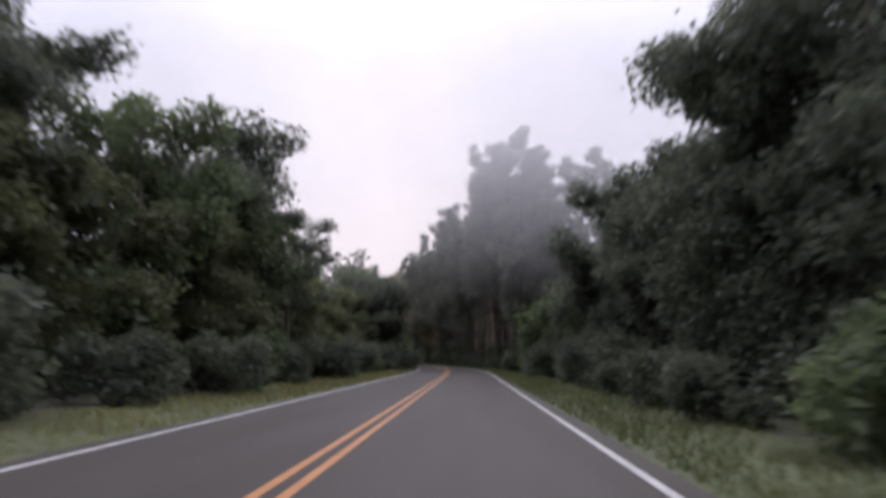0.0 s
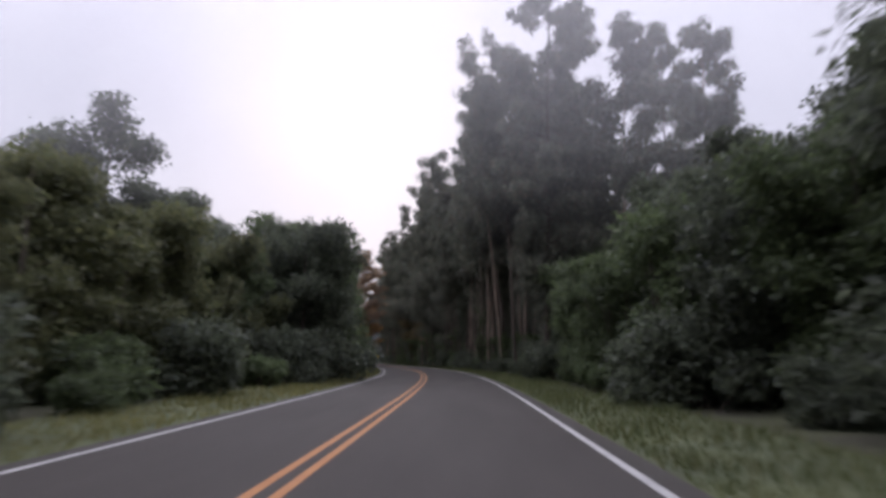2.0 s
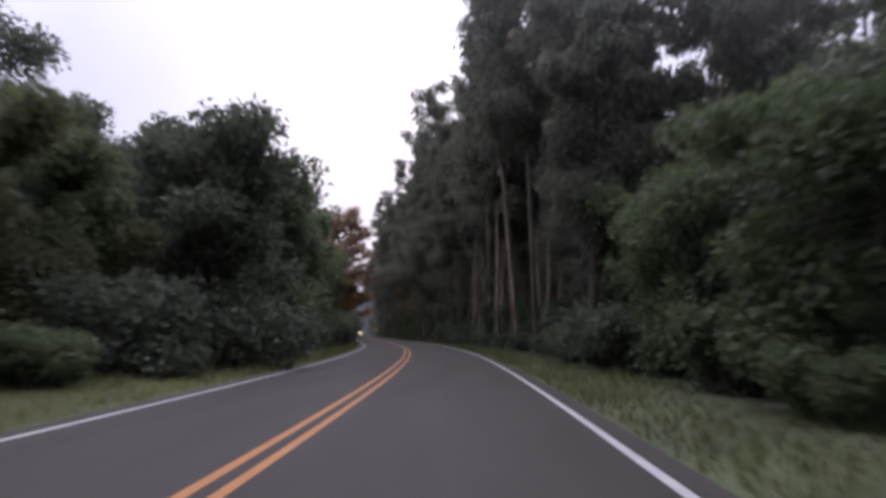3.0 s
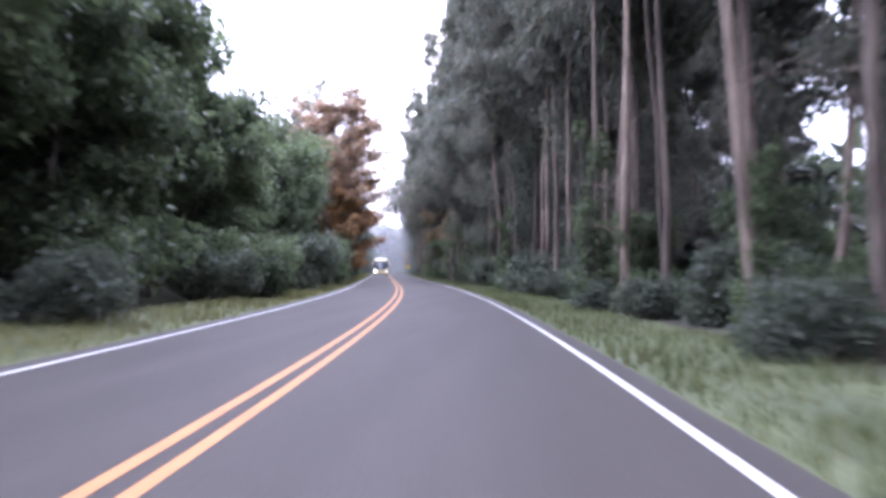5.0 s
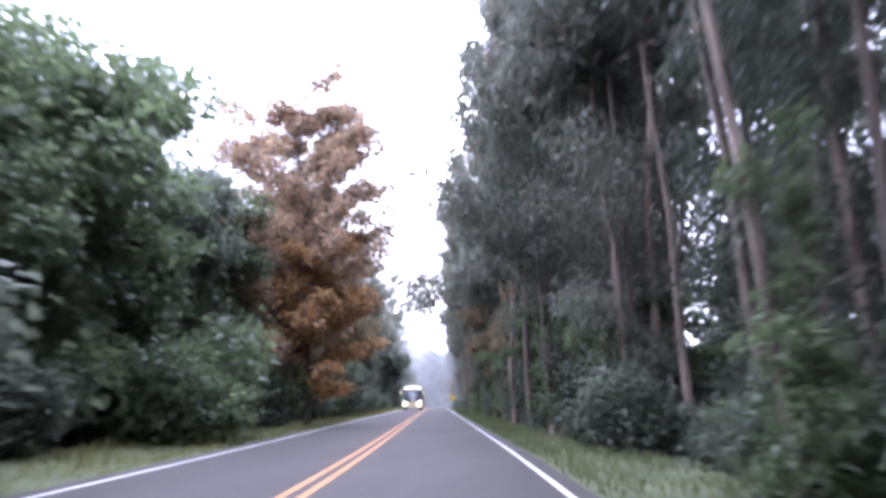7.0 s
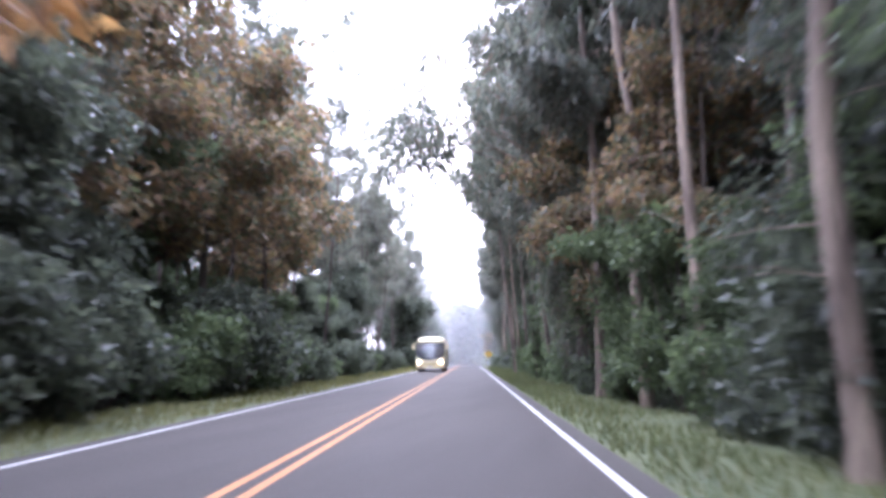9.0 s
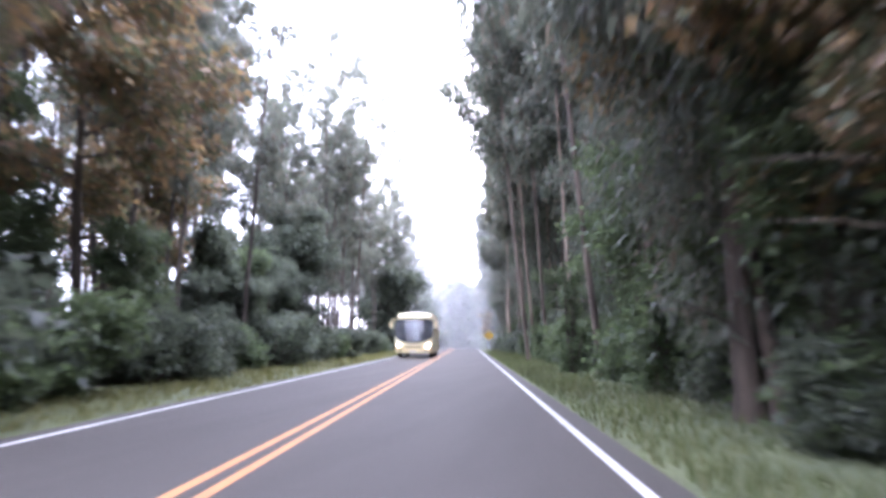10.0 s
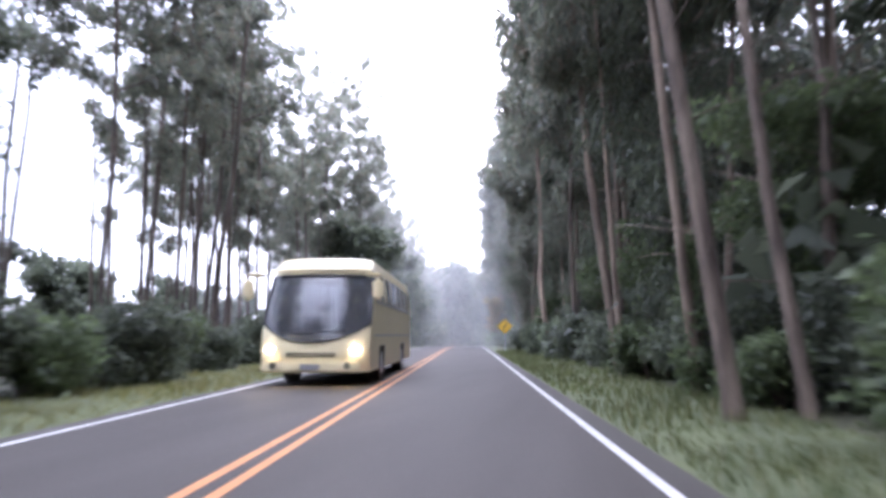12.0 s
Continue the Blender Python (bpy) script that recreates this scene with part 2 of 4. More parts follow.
def wood(name, rng, height, r0, mat, limbs, lean=0.03, sides=10, twigs=0, stout=0.5):
    """Trunk with flared foot and limbs; returns its mesh and the limb ends."""
    vs, fs, ends = [], [], []
    n = 9
    off = np.cumsum(rng.normal(0, lean, (n, 2)), 0) * height / n * 1.2
    off -= off[0]
    tr = [Vector((off[i][0], off[i][1], height * i / (n - 1) - (0.3 if i == 0 else 0))) for i in range(n)]
    limb(vs, fs, [tr[0], tr[0] + Vector((0, 0, 0.75))] + tr[1:], [r0 * 1.45, r0 * 1.05] + [r0 * (1 - 0.88 * i / (n - 1)) for i in range(1, n)], sides)
    for h, ln, rise_ in limbs:
        u = h * (n - 1)
        i = min(int(u), n - 2)
        p = tr[i].lerp(tr[i + 1], u - i)
        a = rng.random() * 2 * math.pi
        d = Vector((math.cos(a), math.sin(a), rise_))
        e1 = p + d * ln * 0.5 + Vector((0, 0, 0.05 * ln))
        e2 = p + d * ln + Vector((rng.normal(0, 0.1), rng.normal(0, 0.1), 0.15)) * ln
        r = r0 * (1 - 0.85 * h) * stout
        limb(vs, fs, [p, e1, e2], [r, r * 0.6, r * 0.2], 5)
        ends += [e1, e2]
    for _ in range(twigs):
        h = rng.uniform(0.07, 0.4)
        u = h * (n - 1)
        i = min(int(u), n - 2)
        p = tr[i].lerp(tr[i + 1], u - i)
        a, ln = rng.random() * 2 * math.pi, 0.7 + 1.3 * rng.random()
        q = p + Vector((math.cos(a), math.sin(a), rng.uniform(-0.1, 0.5))) * ln
        limb(vs, fs, [p, p.lerp(q, 0.55) + Vector((0, 0, 0.06)), q], [0.013, 0.009, 0.003], 4)
    return mesh_of(name, vs, fs, mat, True), ends, tr[-1]


def tree(name, label, category, rng, height, r0, bark, leaf, limbs, clump, count, length, width, droop=0.0, extra=(), tri=False, lean=0.03, flat=0.8, thin=None):
    """A tree standing at the origin: trunk with limbs, and a crown of leaves in clumps about the limb ends."""
    root = tagged(new(name), label, category)
    me, ends, top = wood("trunk", rng, height, r0, bark, limbs, lean, twigs=12 if bark is BARK_EUC else 0, stout=0.26 if bark is BARK_EUC else 0.5)
    part("trunk", me, None, root)
    cs = [tuple(e) for e in ends] + [tuple(a.lerp(b, 0.55)) for a, b in zip(ends[::2], ends[1::2])] + [tuple(top)] + [c for c, _ in extra]
    thin = thin if thin is not None else 0.5 if height > 14 else 0.15
    rs = [tuple(clump * (1.12 - thin * max(0.0, c[2]) / height) * (0.7 + 0.6 * rng.random()) * v for v in (1, 1, flat)) for c in cs[:len(cs) - len(extra)]] + [r for _, r in extra]
    if tri and height > 24:
        low = [k for k, c in enumerate(cs) if c[2] < 10.5]
        high = [k for k, c in enumerate(cs) if c[2] >= 10.5]
        if low:
            part("lower_crown", leaf_mesh("lower_crown", leaf, rng, [cs[k] for k in low], [rs[k] for k in low], int(count * 0.55), length * 0.6, width * 0.6, droop, tri=True), None, root)
        cs, rs, count = [cs[k] for k in high], [rs[k] for k in high], int(count * 0.75)
    part("crown", leaf_mesh("crown", leaf, rng, cs, rs, count, length, width, droop, tri=tri), None, root)
    return root


def shrub(name, label, rng, leaf, blobs, count, length, width):
    root = tagged(new(name), label, "shrub")
    vs, fs = [], []
    for c, r in blobs:
        limb(vs, fs, [(c[0] * 0.3, c[1] * 0.3, -0.1), (c[0] * 0.7, c[1] * 0.7, c[2] * 0.6), c], [0.05, 0.035, 0.01], 5)
    tagged(part("branchwork", mesh_of("branchwork", vs, fs, BARK_DARK), None, root), kind="stuff")
    part("foliage", leaf_mesh("foliage", leaf, rng, [c for c, _ in blobs], [r for _, r in blobs], count, length, width, 0.15, tri=True), None, root)
    return root


def place(proto, s, side, turn, size=1.0, up=0.0):
    """The first use moves the built one; later ones are copies."""
    p = at(s, side, up)
    ob = copy_thing(proto, pose(p.x, p.y, p.z, rng.normal(0, 1.6), rng.normal(0, 1.6), turn))
    ob.scale = (size, size, size)
    return ob


# ============ ground, road, lines ============
gs, gf = [], []
sides = (-900, -300, -90, -40, -24, -15, -10.5, -7.6, -5.9, 2.2, 3.6, 6.0, 9.5, 15, 24, 40, 90, 300, 900)
stops = [-2500, -900, -300, -120] + [-60 + 6 * i for i in range(86)] + [560, 700, 1000, 1700, 3000]
for s in stops:
    for q in sides:
        if s < -60 or s > 455:
            b = at(-60 if s < 0 else 455, max(-40, min(40, q)))
            d = s + 60 if s < 0 else s - 455
            a = heading(s)
            b = b + Vector((-math.sin(a), math.cos(a), 0)) * d
        else:
            b = at(s, max(-40, min(40, q)))
        b = b + Vector((math.cos(radians(6)), math.sin(radians(6)), 0)) * (q - max(-40, min(40, q)))
        beside = max(0.0, -5.9 - q, q - 2.2)
        bank = 0.0 if beside == 0 else -0.05 + min(beside, 20) * 0.035 + 0.12 * noise.noise(Vector((b.x * 0.15, b.y * 0.15, 0))) * min(beside, 4) / 4
        gs.append((b.x, b.y, b.z + bank - 0.06))
for i in range(len(stops) - 1):
    for j in range(len(sides) - 1):
        a = i * len(sides) + j
        gf.append((a, a + 1, a + 1 + len(sides), a + len(sides)))
tagged(new("ground", mesh_of("ground", gs, gf, SOIL, True)), "dark forest soil with leaf litter and moss", "ground", kind="structure")
tagged(ribbon("road", ASPHALT, -58, 450, EDGE_L - 0.35, EDGE_R + 0.35, 0, 0, 0.12), "worn grey asphalt two-lane forest road", "road", kind="structure")
for k, (nm, mt, c, w, lab) in enumerate((
        ("centre_line", YELLOW_PAINT, YELLOW - 0.13, 0.11, "solid orange-yellow painted centre line on the asphalt"),
        ("centre_line", YELLOW_PAINT, YELLOW + 0.13, 0.11, "solid orange-yellow painted centre line on the asphalt"),
        ("edge_line", WHITE_PAINT, EDGE_R, 0.11, "worn white painted line along the road's edge"),
        ("edge_line", WHITE_PAINT, EDGE_L, 0.12, "worn white painted line along the road's edge"))):
    tagged(ribbon(nm, mt, -58, 450, c - w / 2, c + w / 2, 0.004, 0.004), lab, "road marking", kind="structure")


tagged(ribbon("verge", TURF, -58, 320, EDGE_R + 0.35, 4.6, -0.035, 0.02), "low uneven grass verge along the road", "verge", kind="structure")
tagged(ribbon("verge", TURF, -58, 320, -8.4, EDGE_L - 0.35, 0.02, -0.035), "low uneven grass verge along the road", "verge", kind="structure")

# ============ trees: one of each kind, then copies ============
rng = np.random.default_rng(7)
KINDS = {}


def kind(key, made):
    KINDS.setdefault(key, []).append(tagged(made, group=made.name.split(".")[0].replace("_", " ") + "s along the road"))


def pick(key):
    return KINDS[key][rng.integers(len(KINDS[key]))]


def row(key, s0, s1, step, side, spread, size0, size1, wobble=0.5):
    """A rank of trees along the road."""
    for s in np.arange(s0, s1, step):
        place(pick(key), s + rng.normal(0, wobble), side + float(np.clip(rng.normal(0, spread), -spread, 2 * spread)) * (1 if side > 0 else -1), rng.random() * 360, size0 + (size1 - size0) * rng.random())


# broadleaf, about 9 m, leafy to the foot
for v in range(4):
    hs = 8.3 + v * 0.5
    lm = [(h, 1.4 + 1.5 * rng.random(), 0.35) for h in np.linspace(0.28, 0.92, 12)]
    ex = [((rng.normal(0, 1.5), rng.normal(0, 1.5), 0.8 + 1.9 * rng.random()), (1.3, 1.3, 1.1)) for _ in range(7)]
    kind("broad", tree("broadleaf_tree", "dense dark green broadleaf tree at the forest edge", "tree", rng, hs, 0.16, BARK_DARK,
                       (LEAF_DARK, LEAF_MID, LEAF_DARK, LEAF_MID)[v], lm, 1.05, 15500, 0.27, 0.18, 0.12, ex, tri=True))
for v in range(2):
    lm = [(h, 1.4 + 1.5 * rng.random(), 0.35) for h in np.linspace(0.26, 0.92, 13)]
    ex = [((rng.normal(0, 1.5), rng.normal(0, 1.5), 0.8 + 1.9 * rng.random()), (1.3, 1.3, 1.1)) for _ in range(7)]
    kind("olive", tree("olive_green_tree", "bushy olive-green tree at the forest edge", "tree", rng, 8.6 + v * 0.5, 0.16, BARK_DARK, LEAF_OLIVE, lm, 1.0, 14500, 0.27, 0.18, 0.12, ex, tri=True))
# the same with coarser leaves, for the ranks behind
for v in range(2):
    lm = [(h, 1.8 + 1.6 * rng.random(), 0.35) for h in np.linspace(0.25, 0.94, 12)]
    ex = [((rng.normal(0, 2), rng.normal(0, 2), 1.0 + 2.0 * rng.random()), (1.7, 1.7, 1.4)) for _ in range(6)]
    kind("back", tree("broadleaf_tree", "dark green tree deep in the forest", "tree", rng, 11.0, 0.2, BARK_DARK, LEAF_DARK, lm, 1.4, 4600, 0.62, 0.42, 0.12, ex, tri=True))
# the largest broadleaf trees
for v in range(2):
    lm = [(h, min(1.8 + 2.0 * rng.random(), 1.3 + 6 * (h - 0.2)), 0.3) for h in np.linspace(0.2, 0.93, 20)]
    ex = [((rng.uniform(-1.8, 1.8), rng.uniform(-1.8, 1.8), 0.8 + 2.4 * rng.random()), (1.2, 1.2, 1.1)) for _ in range(8)]
    kind("large", tree("large_broadleaf_tree", "large dark tree draped with creepers beside the road", "tree", rng, 12.3, 0.24, BARK_DARK, LEAF_DARK, lm, 1.15, 27000, 0.26, 0.16, 0.25, ex, tri=True))
# tall eucalyptus of the plantation
for v in range(3):
    lm = [(h, min((1.1 + 3.1 * rng.random()) * (1.2 - 0.7 * h), 0.4 + 7 * h), 0.4) for h in np.linspace(0.07, 0.97, 34)]
    kind("leafy", tree("eucalyptus_tree", "tall eucalyptus clothed in drooping grey-green leaves far down its trunk", "tree", rng, (28, 25, 30)[v], 0.15, BARK_EUC,
                       (LEAF_EUC, LEAF_EUC, LEAF_DARK)[v], lm, 1.05, 10500, 0.46, 0.14, 0.6, tri=True, lean=0.035))
for v in range(4):
    hs = (29, 26, 31, 27)[v]
    low = (0.34, 0.42, 0.28, 0.46)[v]
    lm = [(h, (1.1 + 2.6 * rng.random()) * (1.25 - 0.75 * h), 0.7) for h in np.linspace(low, 0.97, 26)]
    kind("euc", tree("eucalyptus_tree", "tall eucalyptus with a bare pale brown trunk and drooping grey-green leaves", "tree", rng, hs, 0.165, BARK_EUC,
                     LEAF_EUC, lm, 1.1, 9500, 0.50, 0.15, 0.6, tri=True, lean=0.04))
for v in range(2):
    lm = [(h, (1.8 + 1.6 * rng.random()) * (1.2 - 0.6 * h), 0.45) for h in np.linspace(0.2, 0.97, 20)]
    kind("eucback", tree("eucalyptus_tree", "tall eucalyptus deep in the plantation", "tree", rng, 25 + v * 2, 0.19, BARK_EUC,
                         LEAF_EUC, lm, 1.4, 3600, 0.75, 0.24, 0.5, tri=True, lean=0.025))
# bare poles with a small high crown
for v in range(3):
    lm = [(h, 0.7 + 1.4 * rng.random(), 0.5) for h in np.linspace(0.5, 0.97, 14)]
    kind("pole", tree("eucalyptus_tree", "straight eucalyptus with a bare pale trunk and a small high crown", "tree", rng, (23, 21, 24.5)[v], 0.125, BARK_EUC,
                      LEAF_EUC, lm, 0.9, 3600, 0.46, 0.15, 0.6, tri=True, lean=0.03))
# broad-headed eucalyptus at the stand's end
lm = [(h, min(1.4 + 3.4 * h, 0.7 + 8.0 * (1.0 - h)) * (0.75 + 0.4 * rng.random()), 0.4) for h in np.linspace(0.3, 0.97, 40)]
kind("headed", tree("broad_eucalyptus_tree", "very tall broad-headed eucalyptus rising into low cloud", "tree", rng, 29, 0.17, BARK_EUC, LEAF_EUC, lm, 1.15, 20000, 0.5, 0.17, 0.6, tri=True, lean=0.02))
# its conical neighbours, leafy to the foot
for v in range(2):
    lm = [(h, min(1.5 + 2.6 * h, 0.4 + 13.0 * (1.0 - h)) * (0.75 + 0.4 * rng.random()), 0.35) for h in np.linspace(0.12, 0.98, 50)]
    kind("cone", tree("conical_tree", "very tall dark conical tree rising into low cloud", "tree", rng, 27 + 2 * v, 0.2, BARK_DARK, LEAF_EUC, lm, 0.9, 24000, 0.42, 0.16, 0.5, tri=True, lean=0.015))
# slender eucalyptus with sparse foliage
for v in range(4):
    hs = (21, 18, 23, 16)[v]
    lm = [(h, 0.7 + 1.5 * rng.random(), 0.5) for h in np.concatenate([rng.uniform(0.3, 0.5, 2), np.linspace(0.52, 0.97, 17)])]
    kind("thin", tree("slender_eucalyptus_tree", "slender eucalyptus with a thin bare trunk and sparse high crown", "tree", rng, hs, 0.09, BARK_DARK,
                      LEAF_EUC, lm, 0.58, 3300, 0.28, 0.10, 0.5, tri=True, lean=0.03))
# undergrowth
for v in range(4):
    blobs = [((rng.uniform(-1.25, 1.25), rng.uniform(-1.25, 1.25), 0.4 + 1.6 * rng.random() ** 1.2), (0.75, 0.75, 0.65)) for _ in range(11)]
    kind("shrub", shrub("shrub", "leafy green undergrowth shrub at the forest edge", rng, (LEAF_MID, LEAF_DARK, LEAF_DARK, LEAF_DARK)[v], blobs, 4600, 0.20, 0.13))
    if v < 2:
        kind("farshrub", shrub("shrub", "leafy green undergrowth shrub at the forest edge", rng, (LEAF_MID, LEAF_DARK)[v], blobs, 1100, 0.36, 0.26))
# thicket hung with creepers
for v in range(2):
    blobs = [((rng.uniform(-1.5, 1.5), rng.uniform(-1.5, 1.5), z), (1.1, 1.1, 0.9)) for z in np.linspace(0.6, 5.9, 13)] + [((rng.normal(0, 1.2), rng.normal(0, 1.2), 6.2), (1.3, 1.3, 0.5)) for _ in range(4)]
    kind("thicket", shrub("creeper_thicket", "tall thicket overgrown with hanging green creepers", rng, LEAF_MID, blobs, 9500, 0.24, 0.15))
# creeper climbing a trunk
for v in range(2):
    blobs = [((rng.normal(0, 0.22), rng.normal(0, 0.22), z), (w, w, 0.45)) for z, w in ((z, (0.75 - 0.09 * z) * (0.45 + 0.9 * rng.random())) for z in np.linspace(0.3, 5.2 + v, 17))]
    kind("climber", shrub("climbing_creeper", "glossy green creeper climbing a eucalyptus trunk", rng, LEAF_MID, blobs, 2600, 0.2, 0.12))
# open ochre-leaved tree
for v in range(2):
    lm = [(h, 1.6 + 1.8 * rng.random(), 0.25) for h in np.linspace(0.35, 0.97, 16)]
    kind("ochre", tree("ochre_leaved_tree", "broadleaf tree with mixed green and ochre autumn leaves", "tree", rng, 12 + v, 0.17, BARK_DARK, LEAF_OCHRE, lm, 0.95, 9500, 0.28, 0.18, 0.2, tri=True))
# layered tree with spreading open boughs
lm = [(h, (2.2 + 2.2 * rng.random()) * (1.15 - 0.45 * h), 0.1) for h in np.linspace(0.42, 0.96, 24)]
kind("layered", tree("layered_tree", "dark open tree with flat spreading boughs", "tree", rng, 12, 0.2, BARK_DARK, LEAF_DARK, lm, 0.85, 13000, 0.24, 0.15, 0.1, tri=True, flat=0.7))

# boughs that hang over the road
lm = [(h, 2.0 + 1.6 * rng.random(), 0.4) for h in np.linspace(0.3, 0.97, 18)]
ex = [((-2.8 - 4.4 * rng.random(), rng.normal(0, 1.5), 7.8 + 4.5 * rng.random()), (0.7, 0.7, 0.9)) for _ in range(17)]
hanging = tree("overhanging_eucalyptus_tree", "eucalyptus with drooping leafy boughs hanging over the road", "tree", rng, 17, 0.18, BARK_EUC, LEAF_EUC, lm, 1.0, 8500, 0.42, 0.12, 0.75, ex, tri=True)
for c, _ in ex:
    vs, fs = [], []
    limb(vs, fs, [(0, 0, c[2] - 1.2), (c[0] * 0.55, c[1] * 0.5, c[2] + 0.5), c], [0.06, 0.035, 0.01], 5)
    part("bough", mesh_of("bough", vs, fs, BARK_EUC, True), None, hanging)
kind("overhang", hanging)

# ---- left, before the bend ----
rng = np.random.default_rng(31)
row("shrub", -6, 60, 3.2, -8.8, 0.7, 0.42, 1.15, 0.9)
row("olive", -4, 30, 4.0, -11.6, 0.4, 0.62, 0.74)
row("olive", 37, 61, 3.4, -10.8, 0.4, 0.56, 0.7)
row("back", -4, 66, 4.5, -16.5, 0.8, 0.46, 0.6)
place(KINDS["broad"][3], 22.0, -11.6, 40, 1.04)
place(KINDS["broad"][0], 24, -14.2, 200, 1.08)
place(KINDS["layered"][0], 34.6, -10.3, 70, 0.76)
place(KINDS["layered"][0], 14.6, -12.6, 200, 0.86)
place(KINDS["broad"][1], 29.5, -12.2, 90, 0.98)
place(KINDS["large"][0], 31.0, -13.2, 40, 1.0)
place(KINDS["broad"][2], 53.0, -14.6, 10, 0.72)
place(KINDS["broad"][1], 56.5, -12.6, 10, 0.68)
place(KINDS["broad"][3], 60.0, -11.8, 10, 0.66)
place(KINDS["broad"][0], 63.0, -8.5, 130, 0.96)
place(KINDS["broad"][2], 67.0, -9.3, 30, 0.92)
# ---- left, round the bend ----
rng = np.random.default_rng(32)
# only the paler green kinds in this row, standing in for glare on this side
for s in np.arange(71, 130, 3.6):
    place(KINDS["broad"][1 + 2 * rng.integers(2)], s + rng.normal(0, 0.5), -10.3 - 0.5 * rng.random(), rng.random() * 360, (0.88 if s < 95 else 0.76) + 0.14 * rng.random())
place(KINDS["broad"][1], 113.5, -10.8, 50, 1.16)
place(KINDS["broad"][3], 117.5, -11.2, 150, 1.1)
place(KINDS["broad"][2], 121.5, -10.6, 250, 1.05)
row("back", 72, 132, 5.0, -15.5, 0.8, 0.74, 0.92)
row("shrub", 66, 132, 3.4, -8.1, 0.7, 0.5, 1.3, 0.9)
place(KINDS["broad"][1], 80, -11.5, 0, 1.28)
place(KINDS["broad"][3], 91, -12, 0, 1.2)
place(KINDS["layered"][0], 77.5, -10.4, 10, 0.9)
for s, side, size in ((77, -27, 1.5), (75, -31, 1.25), (77.5, -23.5, 1.05), (79, -20.5, 1.12), (84, -24, 1.0), (72, -35, 1.2), (82.5, -19, 1.02)):
    place(pick("large"), s, side, rng.random() * 360, size)
# ---- right, before the tall stand ----
rng = np.random.default_rng(33)
for s in np.arange(7, 38, 3.6):
    place(KINDS["broad"][2 * rng.integers(2)], s, 7.8 + 0.5 * rng.random(), rng.random() * 360, 0.66 + 0.2 * rng.random())
place(KINDS["large"][0], 15.0, 9.4, 70, 1.0)
place(KINDS["large"][1], 20.0, 8.8, 30, 0.95)
place(KINDS["large"][0], 34.5, 7.4, 300, 0.82)
place(KINDS["large"][1], 48.0, 9.4, 200, 0.62)
place(KINDS["large"][0], 26.0, 9.8, 100, 0.85)
for s, side, size in ((58, 16.8, 0.95), (51, 17.2, 0.9), (44, 17.0, 0.85)):
    place(pick("large"), s, side, rng.random() * 360, size)
row("broad", 40, 65, 3.4, 7.8, 0.5, 0.64, 0.8)
row("broad", 66, 75, 3.4, 8.0, 0.5, 0.45, 0.6)
row("thicket", 46, 66, 5.0, 6.2, 0.4, 0.7, 0.9)
row("back", 2, 38, 5.0, 12.5, 0.8, 0.75, 1.0)
row("back", 40, 76, 5.0, 12.5, 0.8, 0.62, 0.8)
row("shrub", 2, 62, 3.4, 5.3, 0.8, 0.42, 1.05, 0.9)
row("shrub", 63, 94, 1.6, 5.3, 0.9, 0.36, 0.75, 0.9)
row("shrub", 64, 97, 2.4, 7.8, 0.8, 0.5, 1.1, 0.9)
# ---- right, the tall stand ----
rng = np.random.default_rng(34)


def edge_tree(s, side, lean, height, r0, low, clump=1.1, count=9000):
    """A eucalyptus at the stand's front, leaning over the verge by so many degrees."""
    lm = [(h, (1.1 + 2.8 * rng.random()) * (1.25 - 0.75 * h), 0.8) for h in np.linspace(low, 0.97, 28)]
    ob = tree("eucalyptus_tree", "tall eucalyptus with a bare pale trunk leaning over the verge", "tree", rng, height, 0.72 * r0, BARK_EUC, LEAF_EUC, lm, clump, count, 0.48, 0.15, 0.6, tri=True, lean=0.014)
    p = at(s, side, -0.05)
    ob.matrix_world = pose(p.x, p.y, p.z, rng.normal(0, 1.0), -lean, math.degrees(heading(s)))
    return tagged(ob, group="eucalyptus trees along the road")


for s, side, lean, height, r0, low in (
        (78.5, 5.6, 2.5, 27, 0.17, 0.45), (80.5, 4.9, 5.0, 28, 0.165, 0.42), (87.5, 4.8, 0.5, 29, 0.175, 0.40), (90.0, 4.7, 1.0, 26, 0.13, 0.42),
        (96.0, 6.8, 1.5, 27, 0.15, 0.36), (102.5, 5.8, 0.5, 28, 0.16, 0.36), (105.5, 4.0, 4.0, 27, 0.115, 0.26),
        (115.5, 5.4, 3.3, 28, 0.12, 0.38), (121.0, 3.9, 4.0, 26, 0.09, 0.18), (123.0, 4.6, 2.0, 27, 0.09, 0.2), (126.0, 4.6, 1.5, 28, 0.15, 0.3),
        (154.5, 4.5, 1.0, 26, 0.17, 0.36), (161.5, 4.7, 5.0, 28, 0.17, 0.42), (171.5, 5.4, 2.0, 27, 0.17, 0.40), (177.0, 3.75, 5.0, 29, 0.18, 0.40),
        (177.3, 4.9, 3.3, 27, 0.145, 0.42), (180.5, 4.5, 4.0, 27, 0.15, 0.40), (186.0, 4.4, 2.0, 25, 0.12, 0.34)):
    edge_tree(s, side, lean, height, r0, low)
place(KINDS["cone"][0], 67.0, 5.6, 0, 0.97)
place(KINDS["headed"][0], 64.5, 9.6, 80, 0.76)
place(KINDS["headed"][0], 62.5, 14.0, 150, 0.72)
place(KINDS["cone"][0], 80.5, 8.2, 0, 0.95)
# shorter ones added behind the trunks as a dark backdrop for the gaps
row("cone", 84, 114, 5.0, 9.8, 0.5, 0.45, 0.62)
place(KINDS["cone"][1], 76.5, 8.6, 60, 0.8)
